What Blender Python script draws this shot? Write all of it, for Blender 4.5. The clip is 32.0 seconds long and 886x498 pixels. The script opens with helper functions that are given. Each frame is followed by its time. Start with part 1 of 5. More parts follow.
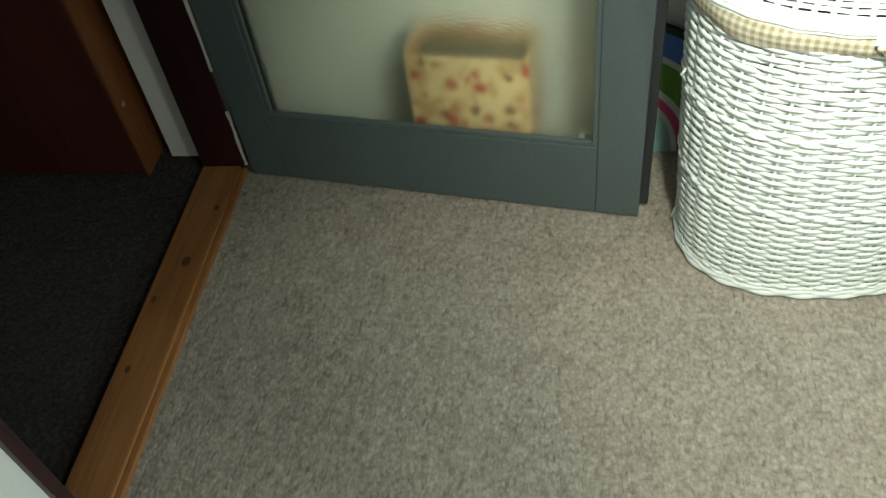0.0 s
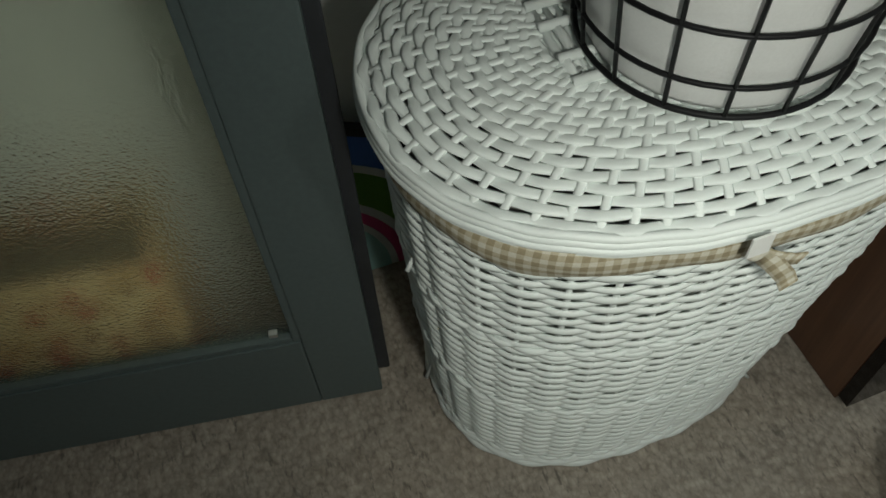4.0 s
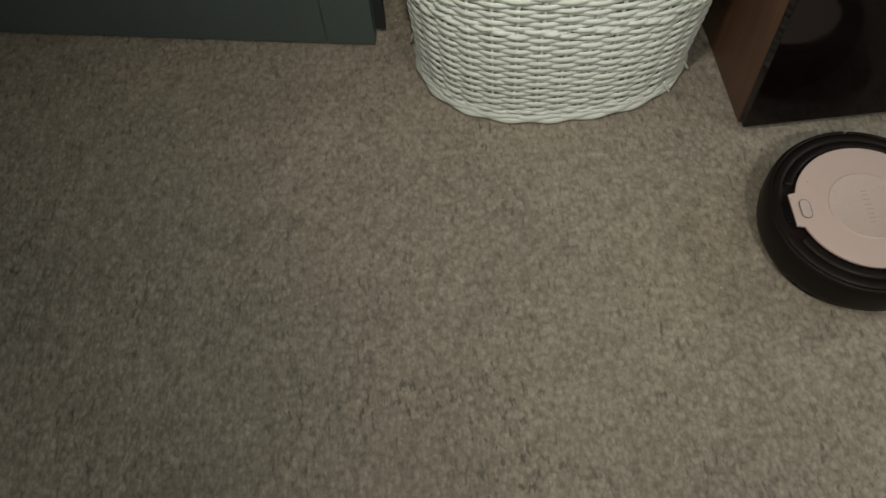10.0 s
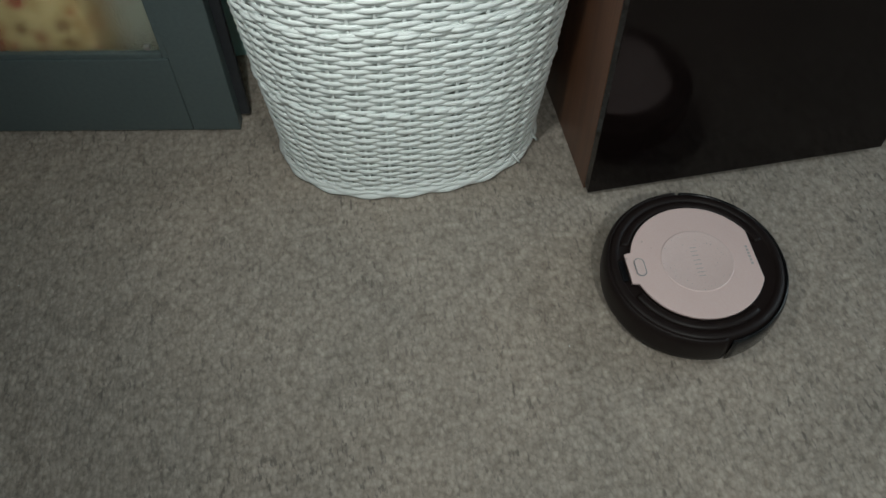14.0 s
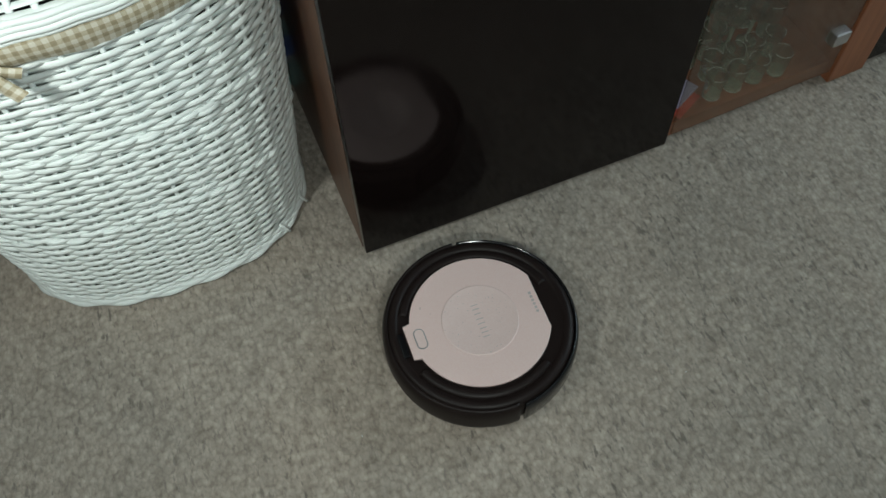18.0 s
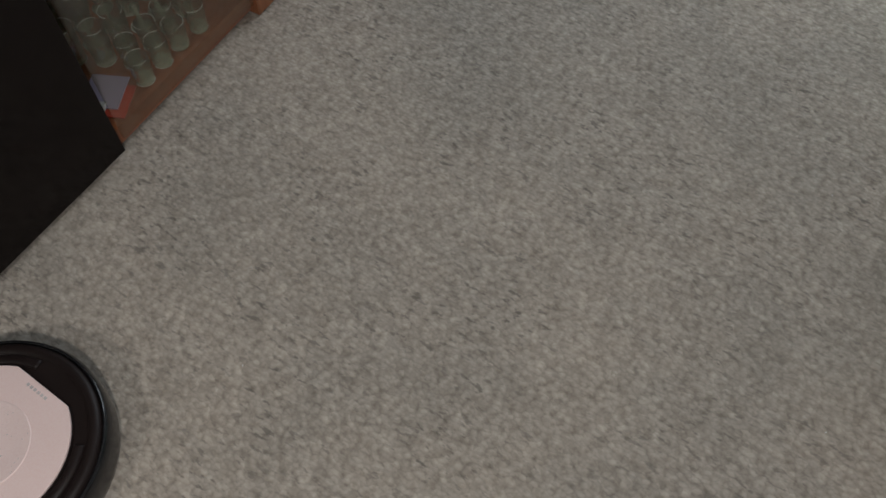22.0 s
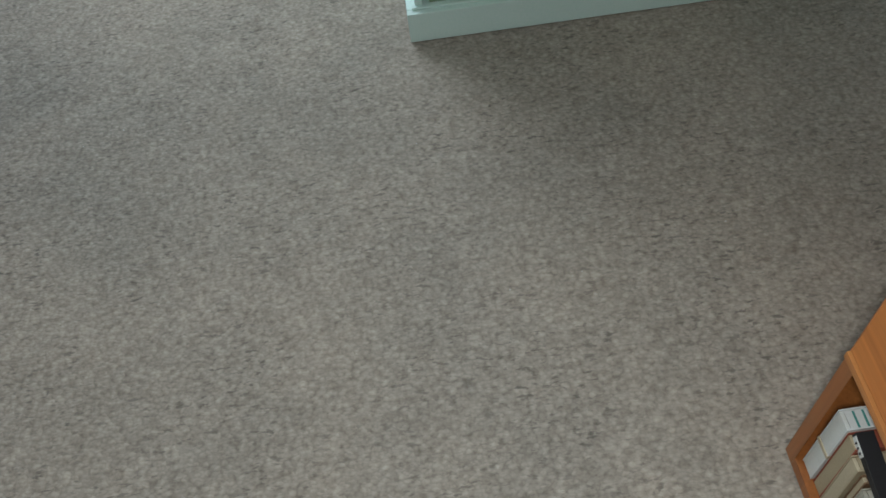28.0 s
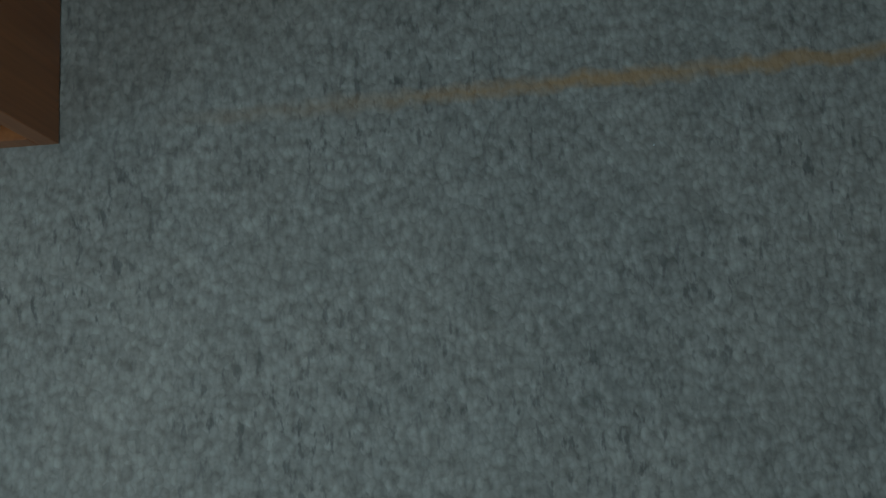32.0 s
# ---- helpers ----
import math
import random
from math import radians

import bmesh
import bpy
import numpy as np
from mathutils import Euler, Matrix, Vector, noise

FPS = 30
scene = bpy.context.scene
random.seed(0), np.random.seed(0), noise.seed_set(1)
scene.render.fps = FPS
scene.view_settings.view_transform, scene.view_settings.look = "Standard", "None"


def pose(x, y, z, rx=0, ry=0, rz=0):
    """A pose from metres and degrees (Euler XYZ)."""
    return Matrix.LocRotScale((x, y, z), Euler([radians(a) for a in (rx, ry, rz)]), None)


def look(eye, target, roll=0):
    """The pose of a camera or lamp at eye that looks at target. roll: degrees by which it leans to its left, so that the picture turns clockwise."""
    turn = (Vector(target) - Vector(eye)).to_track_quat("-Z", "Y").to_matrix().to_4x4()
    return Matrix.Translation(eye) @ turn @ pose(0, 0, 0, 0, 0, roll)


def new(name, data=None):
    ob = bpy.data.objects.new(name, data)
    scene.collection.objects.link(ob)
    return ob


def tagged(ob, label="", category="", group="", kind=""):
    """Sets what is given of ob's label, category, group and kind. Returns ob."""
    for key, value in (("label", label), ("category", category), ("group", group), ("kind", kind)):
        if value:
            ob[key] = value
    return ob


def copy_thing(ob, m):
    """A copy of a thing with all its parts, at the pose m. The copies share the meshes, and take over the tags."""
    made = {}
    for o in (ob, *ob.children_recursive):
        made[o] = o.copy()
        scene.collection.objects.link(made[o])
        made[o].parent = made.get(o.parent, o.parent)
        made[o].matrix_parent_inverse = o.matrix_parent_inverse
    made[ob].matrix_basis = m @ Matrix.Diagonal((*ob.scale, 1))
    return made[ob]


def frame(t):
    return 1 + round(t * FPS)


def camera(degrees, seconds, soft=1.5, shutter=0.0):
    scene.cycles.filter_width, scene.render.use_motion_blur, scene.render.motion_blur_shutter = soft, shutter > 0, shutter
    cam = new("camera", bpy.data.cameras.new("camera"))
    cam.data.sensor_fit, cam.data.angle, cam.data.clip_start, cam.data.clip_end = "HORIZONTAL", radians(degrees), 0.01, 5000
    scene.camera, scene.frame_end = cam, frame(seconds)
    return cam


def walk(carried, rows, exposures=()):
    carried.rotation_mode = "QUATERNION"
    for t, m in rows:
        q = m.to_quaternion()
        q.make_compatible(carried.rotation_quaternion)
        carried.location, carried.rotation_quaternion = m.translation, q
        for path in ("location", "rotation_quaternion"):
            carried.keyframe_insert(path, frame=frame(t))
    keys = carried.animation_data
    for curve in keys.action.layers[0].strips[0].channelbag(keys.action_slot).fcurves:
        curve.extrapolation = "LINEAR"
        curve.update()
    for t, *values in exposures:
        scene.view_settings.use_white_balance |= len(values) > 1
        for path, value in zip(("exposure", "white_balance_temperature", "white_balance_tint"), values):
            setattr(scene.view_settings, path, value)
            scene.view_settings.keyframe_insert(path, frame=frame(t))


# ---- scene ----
cam = camera(55.59, 32.0, soft=1.55)
# seconds, place in metres, turn in degrees
PATH = [
    (0, -0.7793, -1.0413, 1.3532, 42.481, 6.127, 6.030),
    (0.5, -0.7763, -1.0421, 1.3592, 42.771, 5.830, 6.326),
    (1, -0.7773, -1.0528, 1.3584, 43.581, 5.262, 6.597),
    (1.5, -0.7639, -1.0462, 1.3611, 43.740, 5.023, 6.339),
    (2, -0.7355, -1.0159, 1.3598, 43.697, 4.904, 5.801),
    (2.5, -0.7050, -0.8954, 1.3283, 44.130, 4.552, 5.479),
    (3, -0.7319, -0.5594, 1.2086, 39.422, 2.929, -2.342),
    (3.5, -0.7002, -0.3441, 1.1950, 35.852, 0.658, -13.285),
    (4, -0.6984, -0.2932, 1.1867, 34.710, 2.015, -20.078),
    (4.5, -0.7263, -0.2935, 1.1613, 31.407, 1.482, -20.515),
    (6.5, -0.7101, -0.3248, 1.1354, 25.810, 1.838, -19.029),
    (7, -0.7036, -0.3387, 1.1364, 24.850, 1.880, -19.408),
    (7.5, -0.6818, -0.3626, 1.1259, 23.740, 2.029, -21.243),
    (8, -0.6913, -0.4158, 1.1318, 25.299, 2.087, -23.737),
    (8.5, -0.6532, -0.4958, 1.1430, 25.393, 2.503, -23.067),
    (9, -0.5834, -0.7165, 1.1633, 27.964, 2.469, -4.936),
    (9.5, -0.5238, -0.7900, 1.1940, 28.615, 2.342, -2.620),
    (10, -0.5582, -0.8759, 1.1939, 30.084, 2.036, -4.844),
    (10.5, -0.5429, -0.9015, 1.2210, 32.314, 1.065, -3.518),
    (11, -0.5036, -0.9034, 1.2154, 33.808, 0.005, -2.217),
    (11.5, -0.4818, -0.9149, 1.2160, 34.469, -0.382, -1.899),
    (12, -0.4638, -0.9205, 1.2279, 34.361, -0.903, -4.349),
    (12.5, -0.4359, -0.9261, 1.2287, 34.842, -0.221, -7.028),
    (13, -0.4276, -0.9336, 1.2255, 35.354, 0.209, -8.034),
    (13.5, -0.4365, -0.9233, 1.2312, 35.066, -0.038, -8.837),
    (15.5, -0.2773, -0.8911, 1.2836, 31.945, 2.192, -14.759),
    (16, -0.2263, -0.8843, 1.2740, 31.945, 1.208, -17.567),
    (16.5, -0.1891, -0.8793, 1.2661, 32.159, 0.927, -18.022),
    (17, -0.1798, -0.8792, 1.2695, 32.093, 0.871, -18.105),
    (17.5, -0.1743, -0.8080, 1.2657, 31.600, 1.360, -19.009),
    (18, -0.1253, -0.7464, 1.2504, 31.105, 1.230, -21.613),
    (18.5, -0.0335, -0.7512, 1.2421, 31.611, 0.339, -20.512),
    (19, -0.0199, -0.7430, 1.2475, 31.418, -0.196, -20.338),
    (19.5, -0.0151, -0.7467, 1.2442, 31.598, -0.368, -20.888),
    (20, 0.0142, -0.7589, 1.2302, 30.746, 0.027, -22.797),
    (20.5, 0.0518, -0.7837, 1.2040, 29.610, -0.412, -28.711),
    (21, 0.0923, -0.8444, 1.1638, 30.420, 0.163, -37.831),
    (21.5, 0.1074, -0.8855, 1.1320, 31.583, 0.784, -47.104),
    (22, 0.1666, -0.8884, 1.1425, 30.117, -0.217, -56.882),
    (22.5, 0.2601, -0.9542, 1.1437, 30.412, 1.400, -66.123),
    (23, 0.3318, -0.9640, 1.1794, 33.925, 3.222, -73.482),
    (23.5, 0.2625, -0.9445, 1.2465, 39.295, 4.505, -80.286),
    (24, 0.1128, -0.9492, 1.3068, 40.488, 4.329, -87.124),
    (24.5, 0.0547, -1.0083, 1.3124, 41.390, 3.990, -87.736),
    (25, 0.0019, -1.0507, 1.3100, 41.951, 3.736, -88.063),
    (25.5, -0.0401, -1.0301, 1.3382, 42.918, 5.311, -89.798),
    (27.5, -0.0483, -1.0108, 1.3582, 39.054, 4.225, -95.728),
    (28, -0.0514, -1.0172, 1.2914, 35.581, 4.382, -96.836),
    (28.5, -0.0364, -1.0442, 1.2170, 32.366, 4.454, -99.104),
    (29, -0.0280, -1.0671, 1.1663, 27.418, 4.308, -99.780),
    (29.5, -0.0124, -1.0913, 1.1027, 22.868, 3.226, -100.432),
    (30, -0.0096, -1.1132, 1.0430, 18.685, 2.434, -102.095),
    (30.5, -0.0094, -1.1197, 1.0217, 15.404, 3.403, -109.573),
    (31, -0.0644, -1.1401, 0.9992, 12.075, 5.339, -139.519),
    (31.5, -0.2039, -1.1903, 0.9805, 9.786, 6.311, -158.857),
    (32, -0.2531, -1.2276, 0.8649, 9.112, 2.754, 176.373),
]
EXPOSURES = (
    (0.0, 0.5, 6500, -7), (2.0, 0.2, 6300, -8), (3.0, -0.32, 5950, -10), (4.0, -1.27, 6350, 0), (6.5, -1.40, 6250, 0), (8.0, -1.44, 6300, 2), (9.0, -0.68, 7200, 3),
    (10.0, -0.72, 7000, 4), (11.0, -0.75, 6450, 2), (12.0, -0.70, 6150, 1), (13.0, -0.70, 5950, 1),
    (16.0, -0.58, 5950, 6), (17.0, -0.62, 5950, 4), (18.0, -0.45, 5900, -2), (19.0, 0.10, 6150, 8), (20.0, 0.04, 6150, 8), (22.0, -0.32, 6300, 12), (24.0, -0.44, 6300, 18),
    (25.0, -0.36, 6350, 16), (28.0, -0.09, 5950, 5), (29.0, -0.24, 5800, -2), (30.0, -0.98, 5400, -7), (31.0, -1.20, 5000, -13), (32.0, -1.30, 4650, -13),
)
walk(cam, [(t, pose(*m)) for t, *m in PATH], EXPOSURES)

# ---------------------------------------------------------------- world and light
world = bpy.data.worlds.new("world")
scene.world = world
world.use_nodes = True
wn = world.node_tree.nodes
sky = wn.new("ShaderNodeTexSky")
sky.sky_type = "NISHITA"
sky.sun_disc = False
sky.sun_elevation, sky.sun_rotation = radians(38), radians(60)
world.node_tree.links.new(sky.outputs[0], wn["Background"].inputs[0])
wn["Background"].inputs[1].default_value = 0.12


def area_lamp(name, m, size_x, size_y, power, colour, spread=180):
    data = bpy.data.lights.new(name, "AREA")
    data.shape, data.size, data.size_y = "RECTANGLE", size_x, size_y
    data.energy, data.color, data.spread = power, colour, radians(spread)
    ob = new(name, data)
    ob.matrix_world = m
    return ob


# daylight that comes in through the window of the east wall
area_lamp("window_light", look((3.12, -0.30, 1.55), (0.6, -0.45, 0.2)), 1.3, 1.2, 35, (0.87, 0.95, 1.0))
# two added fixed lamps stand in for the moving torch beside the lens, placed and aimed to brighten: over the hamper,
# and over the open carpet
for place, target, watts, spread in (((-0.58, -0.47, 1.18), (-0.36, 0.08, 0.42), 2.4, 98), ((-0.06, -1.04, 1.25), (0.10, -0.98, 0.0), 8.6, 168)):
    torch_stand_in = bpy.data.lights.new("torch_stand_in", "AREA")
    torch_stand_in.shape, torch_stand_in.size, torch_stand_in.energy, torch_stand_in.color = "DISK", 0.07, watts, (1.0, 0.955, 0.885)
    torch_stand_in.spread = radians(spread)
    new("torch_stand_in", torch_stand_in).matrix_world = look(place, target)


# ---------------------------------------------------------------- materials
def nodes_of(name):
    m = bpy.data.materials.new(name)
    m.use_nodes = True
    t = m.node_tree
    return m, t, t.nodes["Principled BSDF"]


def add(t, kind, **inputs):
    n = t.nodes.new(kind)
    for key, value in inputs.items():
        n.inputs[key.replace("_", " ")].default_value = value
    return n


def coords(t, scale=(1, 1, 1), turn=(0, 0, 0), world_space=False):
    mp = t.nodes.new("ShaderNodeMapping")
    mp.inputs["Scale"].default_value = scale
    mp.inputs["Rotation"].default_value = [radians(a) for a in turn]
    if world_space:
        src = t.nodes.new("ShaderNodeNewGeometry").outputs["Position"]
    else:
        src = t.nodes.new("ShaderNodeTexCoord").outputs["Object"]
    t.links.new(src, mp.inputs["Vector"])
    return mp.outputs["Vector"]


def ramp(t, fac, stops):
    r = t.nodes.new("ShaderNodeValToRGB")
    el = r.color_ramp.elements
    while len(el) < len(stops):
        el.new(0.5)
    for e, (pos, col) in zip(el, stops):
        e.position, e.color = pos, (*col, 1)
    t.links.new(fac, r.inputs["Fac"])
    return r.outputs["Color"]


def mix(t, kind, fac, a, b):
    n = t.nodes.new("ShaderNodeMix")
    n.data_type, n.blend_type = "RGBA", kind
    for sock, value in ((n.inputs[0], fac), (n.inputs[6], a), (n.inputs[7], b)):
        if isinstance(value, (int, float)):
            sock.default_value = value
        elif isinstance(value, tuple):
            sock.default_value = (*value, 1)
        else:
            t.links.new(value, sock)
    return n.outputs[2]


def noise_tex(t, vec, scale, detail=4, rough=0.6):
    n = add(t, "ShaderNodeTexNoise", Scale=scale, Detail=detail, Roughness=rough)
    t.links.new(vec, n.inputs["Vector"])
    return n.outputs["Fac"]


def bump(t, bsdf, height, strength, distance):
    b = add(t, "ShaderNodeBump", Strength=strength, Distance=distance)
    t.links.new(height, b.inputs["Height"])
    t.links.new(b.outputs["Normal"], bsdf.inputs["Normal"])
    return b


def plain(name, dark, light, scale, rough=0.5, fine=60, bumps=0.1, depth=0.001, metal=0.0, coat=0.0, spread=0.0, world_space=False):
    """A surface with broad stains, fine grain and a little relief."""
    m, t, b = nodes_of(name)
    vec = coords(t, world_space=world_space)
    big, small = noise_tex(t, vec, scale, 5), noise_tex(t, vec, fine, 3)
    col = mix(t, "MIX", big, dark, light)
    col = mix(t, "OVERLAY", 0.25, col, ramp(t, small, [(0.3, (0.35,) * 3), (0.7, (0.65,) * 3)]))
    if spread:
        info = t.nodes.new("ShaderNodeObjectInfo")
        hsv = t.nodes.new("ShaderNodeHueSaturation")
        rng = add(t, "ShaderNodeMapRange")
        rng.inputs[3].default_value, rng.inputs[4].default_value = 1 - spread, 1 + spread
        t.links.new(info.outputs["Random"], rng.inputs[0])
        t.links.new(rng.outputs[0], hsv.inputs["Value"])
        t.links.new(col, hsv.inputs["Color"])
        col = hsv.outputs["Color"]
    t.links.new(col, b.inputs["Base Color"])
    rr = add(t, "ShaderNodeMapRange")
    rr.inputs[3].default_value, rr.inputs[4].default_value = max(0.02, rough - 0.08), min(1, rough + 0.08)
    t.links.new(big, rr.inputs[0])
    t.links.new(rr.outputs[0], b.inputs["Roughness"])
    b.inputs["Metallic"].default_value = metal
    b.inputs["Coat Weight"].default_value = coat
    if bumps:
        bump(t, b, small, bumps, depth)
    return m


def wood(name, dark, light, axis, rough=0.45, coat=0.0, grain=1.0):
    """Veneer or timber with its grain along one axis of the thing."""
    m, t, b = nodes_of(name)
    sc = [22.0 * grain] * 3
    sc[axis] = 1.3 * grain
    vec = coords(t, sc)
    n1 = noise_tex(t, vec, 1.0, 6, 0.65)
    fine_scale = [160.0] * 3
    fine_scale[axis] = 5.0
    n2 = noise_tex(t, coords(t, fine_scale), 1.0, 3)
    patch = noise_tex(t, coords(t), 3.0, 3)
    col = ramp(t, n1, [(0.25, dark), (0.75, light)])
    col = mix(t, "OVERLAY", 0.4, col, ramp(t, n2, [(0.3, (0.3,) * 3), (0.7, (0.65,) * 3)]))
    col = mix(t, "SOFT_LIGHT", 0.5, col, ramp(t, patch, [(0.3, (0.35,) * 3), (0.7, (0.62,) * 3)]))
    t.links.new(col, b.inputs["Base Color"])
    b.inputs["Roughness"].default_value = rough
    b.inputs["Coat Weight"].default_value = coat
    bump(t, b, n2, 0.12, 0.0006)
    return m


def carpet_material(name, tones, fleck, worn, line=None):
    m, t, b = nodes_of(name)
    vec = coords(t, world_space=True)
    warp = add(t, "ShaderNodeTexNoise", Scale=30.0, Detail=2.0)
    t.links.new(vec, warp.inputs["Vector"])
    vec2 = mix(t, "ADD", 0.006, vec, warp.outputs["Color"])
    tuft = add(t, "ShaderNodeTexVoronoi", Scale=1.0, Randomness=1.0)
    wide = add(t, "ShaderNodeVectorMath")
    wide.operation = "MULTIPLY"
    wide.inputs[1].default_value = (150.0, 100.0, 120.0)
    t.links.new(vec2, wide.inputs[0])
    t.links.new(wide.outputs[0], tuft.inputs["Vector"])
    loops = noise_tex(t, vec2, 90, 2.0, 0.55)
    patch = noise_tex(t, vec, 14, 5, 0.7)
    broad = noise_tex(t, vec, 1.6, 4, 0.6)
    col = ramp(t, loops, [(0.28, tones[0]), (0.48, tones[1]), (0.72, tones[2])])
    col = mix(t, "SOFT_LIGHT", 0.4, col, ramp(t, patch, [(0.35, (0.36,) * 3), (0.65, (0.62,) * 3)]))
    shade = t.nodes.new("ShaderNodeSeparateColor")
    t.links.new(tuft.outputs["Color"], shade.inputs[0])
    col = mix(t, "OVERLAY", 0.42, col, ramp(t, shade.outputs[0], [(0.05, (0.36,) * 3), (0.95, (0.63,) * 3)]))
    # darker between the tufts: crease shade put into the colour
    col = mix(t, "MULTIPLY", 0.5, col, ramp(t, tuft.outputs["Distance"], [(0.35, (1.0,) * 3), (0.85, (0.62,) * 3)]))
    # tufts trodden together into clumps one or two centimetres wide
    clump = noise_tex(t, vec2, 42, 3, 0.55)
    col = mix(t, "OVERLAY", 0.24, col, ramp(t, clump, [(0.34, (0.33,) * 3), (0.50, (0.50,) * 3), (0.66, (0.63,) * 3)]))
    col = mix(t, "SOFT_LIGHT", worn, col, ramp(t, broad, [(0.35, (0.37, 0.38, 0.37)), (0.65, (0.60, 0.565, 0.52))]))
    # short dark strokes of matted pile, laid mostly one way
    lint = add(t, "ShaderNodeTexNoise", Scale=1.0, Detail=3.0, Roughness=0.6)
    t.links.new(coords(t, (118, 40, 60), (0, 0, 8), True), lint.inputs["Vector"])
    mask = ramp(t, lint.outputs["Fac"], [(0.34, (0.75,) * 3), (0.435, (0.0,) * 3)])
    zone = ramp(t, noise_tex(t, vec, 5.5, 3), [(0.40, (0.25,) * 3), (0.62, (0.95,) * 3)])
    m2 = mix(t, "MULTIPLY", 1.0, mask, zone)
    col = mix(t, "MIX", m2, col, fleck)
    if line is not None:
        # an orange line in the colour of the pile, ragged and fading out at its ends
        sep = t.nodes.new("ShaderNodeSeparateXYZ")
        t.links.new(vec, sep.inputs[0])

        def calc(op, p, q):
            n = t.nodes.new("ShaderNodeMath")
            n.operation = op
            for sock, value in zip(n.inputs, (p, q)):
                if isinstance(value, (int, float)):
                    sock.default_value = value
                else:
                    t.links.new(value, sock)
            return n.outputs[0]

        ragged = calc("MULTIPLY", calc("SUBTRACT", noise_tex(t, vec, 22, 4, 0.7), 0.5), 0.030)
        off = calc("ABSOLUTE", calc("ADD", calc("ADD", calc("SUBTRACT", sep.outputs[1], line[0]), calc("MULTIPLY", sep.outputs[0], line[1])), ragged), 0)
        band = calc("SUBTRACT", 1.0, calc("DIVIDE", off, 0.012))
        along = calc("MULTIPLY", calc("SUBTRACT", 0.10, sep.outputs[0]), 1.7)
        ramped = calc("MINIMUM", calc("MAXIMUM", along, 0.0), 1.0)
        gaps = calc("MULTIPLY", noise_tex(t, vec, 9, 3), 1.7)
        amount = calc("MINIMUM", calc("MAXIMUM", calc("MULTIPLY", calc("MULTIPLY", band, ramped), gaps), 0.0), 0.7)
        col = mix(t, "MIX", amount, col, (0.42, 0.24, 0.09))
    t.links.new(col, b.inputs["Base Color"])
    b.inputs["Roughness"].default_value = 0.95
    b.inputs["Specular IOR Level"].default_value = 0.15
    b.inputs["Sheen Weight"].default_value = 0.15
    hsum = t.nodes.new("ShaderNodeMath")
    hsum.operation = "SUBTRACT"
    t.links.new(loops, hsum.inputs[0])
    t.links.new(tuft.outputs["Distance"], hsum.inputs[1])
    bump(t, b, hsum.outputs[0], 0.27, 0.005)
    return m


M = {}
M["carpet"] = carpet_material("carpet_beige", ((0.278, 0.246, 0.212), (0.360, 0.322, 0.281), (0.424, 0.380, 0.334)), (0.105, 0.094, 0.084), 0.8, (-1.533, -0.022))
# hall tones lowered: the missing light of the hall is put into the colour
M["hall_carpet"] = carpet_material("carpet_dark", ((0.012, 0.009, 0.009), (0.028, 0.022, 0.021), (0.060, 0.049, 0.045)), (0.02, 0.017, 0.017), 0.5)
M["wall"] = plain("wall_paint", (0.74, 0.76, 0.75), (0.82, 0.83, 0.81), 2.0, 0.8, 90, 0.25, 0.002, world_space=True)
M["ceiling"] = plain("ceiling_paint", (0.80, 0.80, 0.79), (0.86, 0.86, 0.85), 2.0, 0.9, 90, 0.2, 0.002, world_space=True)
M["door_grey"] = plain("door_grey_paint", (0.078, 0.104, 0.105), (0.102, 0.130, 0.130), 5.0, 0.42, 120, 0.12, 0.0008)
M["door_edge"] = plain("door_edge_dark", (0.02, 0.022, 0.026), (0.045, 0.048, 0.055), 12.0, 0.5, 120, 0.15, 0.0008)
M["jamb"] = wood("jamb_red_brown", (0.015, 0.0035, 0.004), (0.042, 0.009, 0.010), 2, 0.38, 0.3)
M["pine"] = wood("pine_sill", (0.17, 0.062, 0.018), (0.44, 0.205, 0.072), 1, 0.5, 0.1, 0.7)
M["knot"] = plain("pine_knot", (0.05, 0.02, 0.008), (0.11, 0.045, 0.015), 90, 0.55)
M["mahogany"] = wood("wardrobe_red_brown", (0.052, 0.012, 0.010), (0.115, 0.028, 0.022), 2, 0.4, 0.2)
M["orange_edge"] = wood("orange_edge_wood", (0.16, 0.055, 0.018), (0.28, 0.10, 0.032), 2, 0.5)
M["white_wicker"] = plain("white_wicker", (0.79, 0.845, 0.82), (0.87, 0.905, 0.885), 9.0, 0.5, 240, 0.35, 0.001, spread=0.05)
M["lining"] = plain("lining_cloth", (0.46, 0.47, 0.44), (0.58, 0.59, 0.55), 14, 0.9, 400, 0.3, 0.001)
# near-black tone that puts the shade inside hamper and baskets into colour
M["shade_fill"] = plain("hollow_shade", (0.02, 0.02, 0.022), (0.06, 0.06, 0.062), 8, 0.95, 90, 0.3, 0.003)
M["box_shade"] = plain("box_hollow_shade", (0.12, 0.10, 0.07), (0.20, 0.17, 0.12), 8, 0.95, 90, 0.3, 0.003)
M["tag"] = plain("white_tag_cloth", (0.78, 0.78, 0.76), (0.86, 0.86, 0.84), 40, 0.85, 500, 0.2, 0.0005)
M["black_wire"] = plain("black_wire", (0.004, 0.004, 0.005), (0.010, 0.010, 0.011), 30, 0.5, 200, 0.1, 0.0004)
M["black_wire"].node_tree.nodes["Principled BSDF"].inputs["Specular IOR Level"].default_value = 0.25
M["pail_cloth"] = plain("pail_white_cloth", (0.70, 0.70, 0.69), (0.80, 0.80, 0.79), 10, 0.9, 350, 0.3, 0.001)
M["walnut_side"] = wood("cabinet_walnut", (0.075, 0.030, 0.014), (0.17, 0.075, 0.036), 2, 0.42, 0.15)
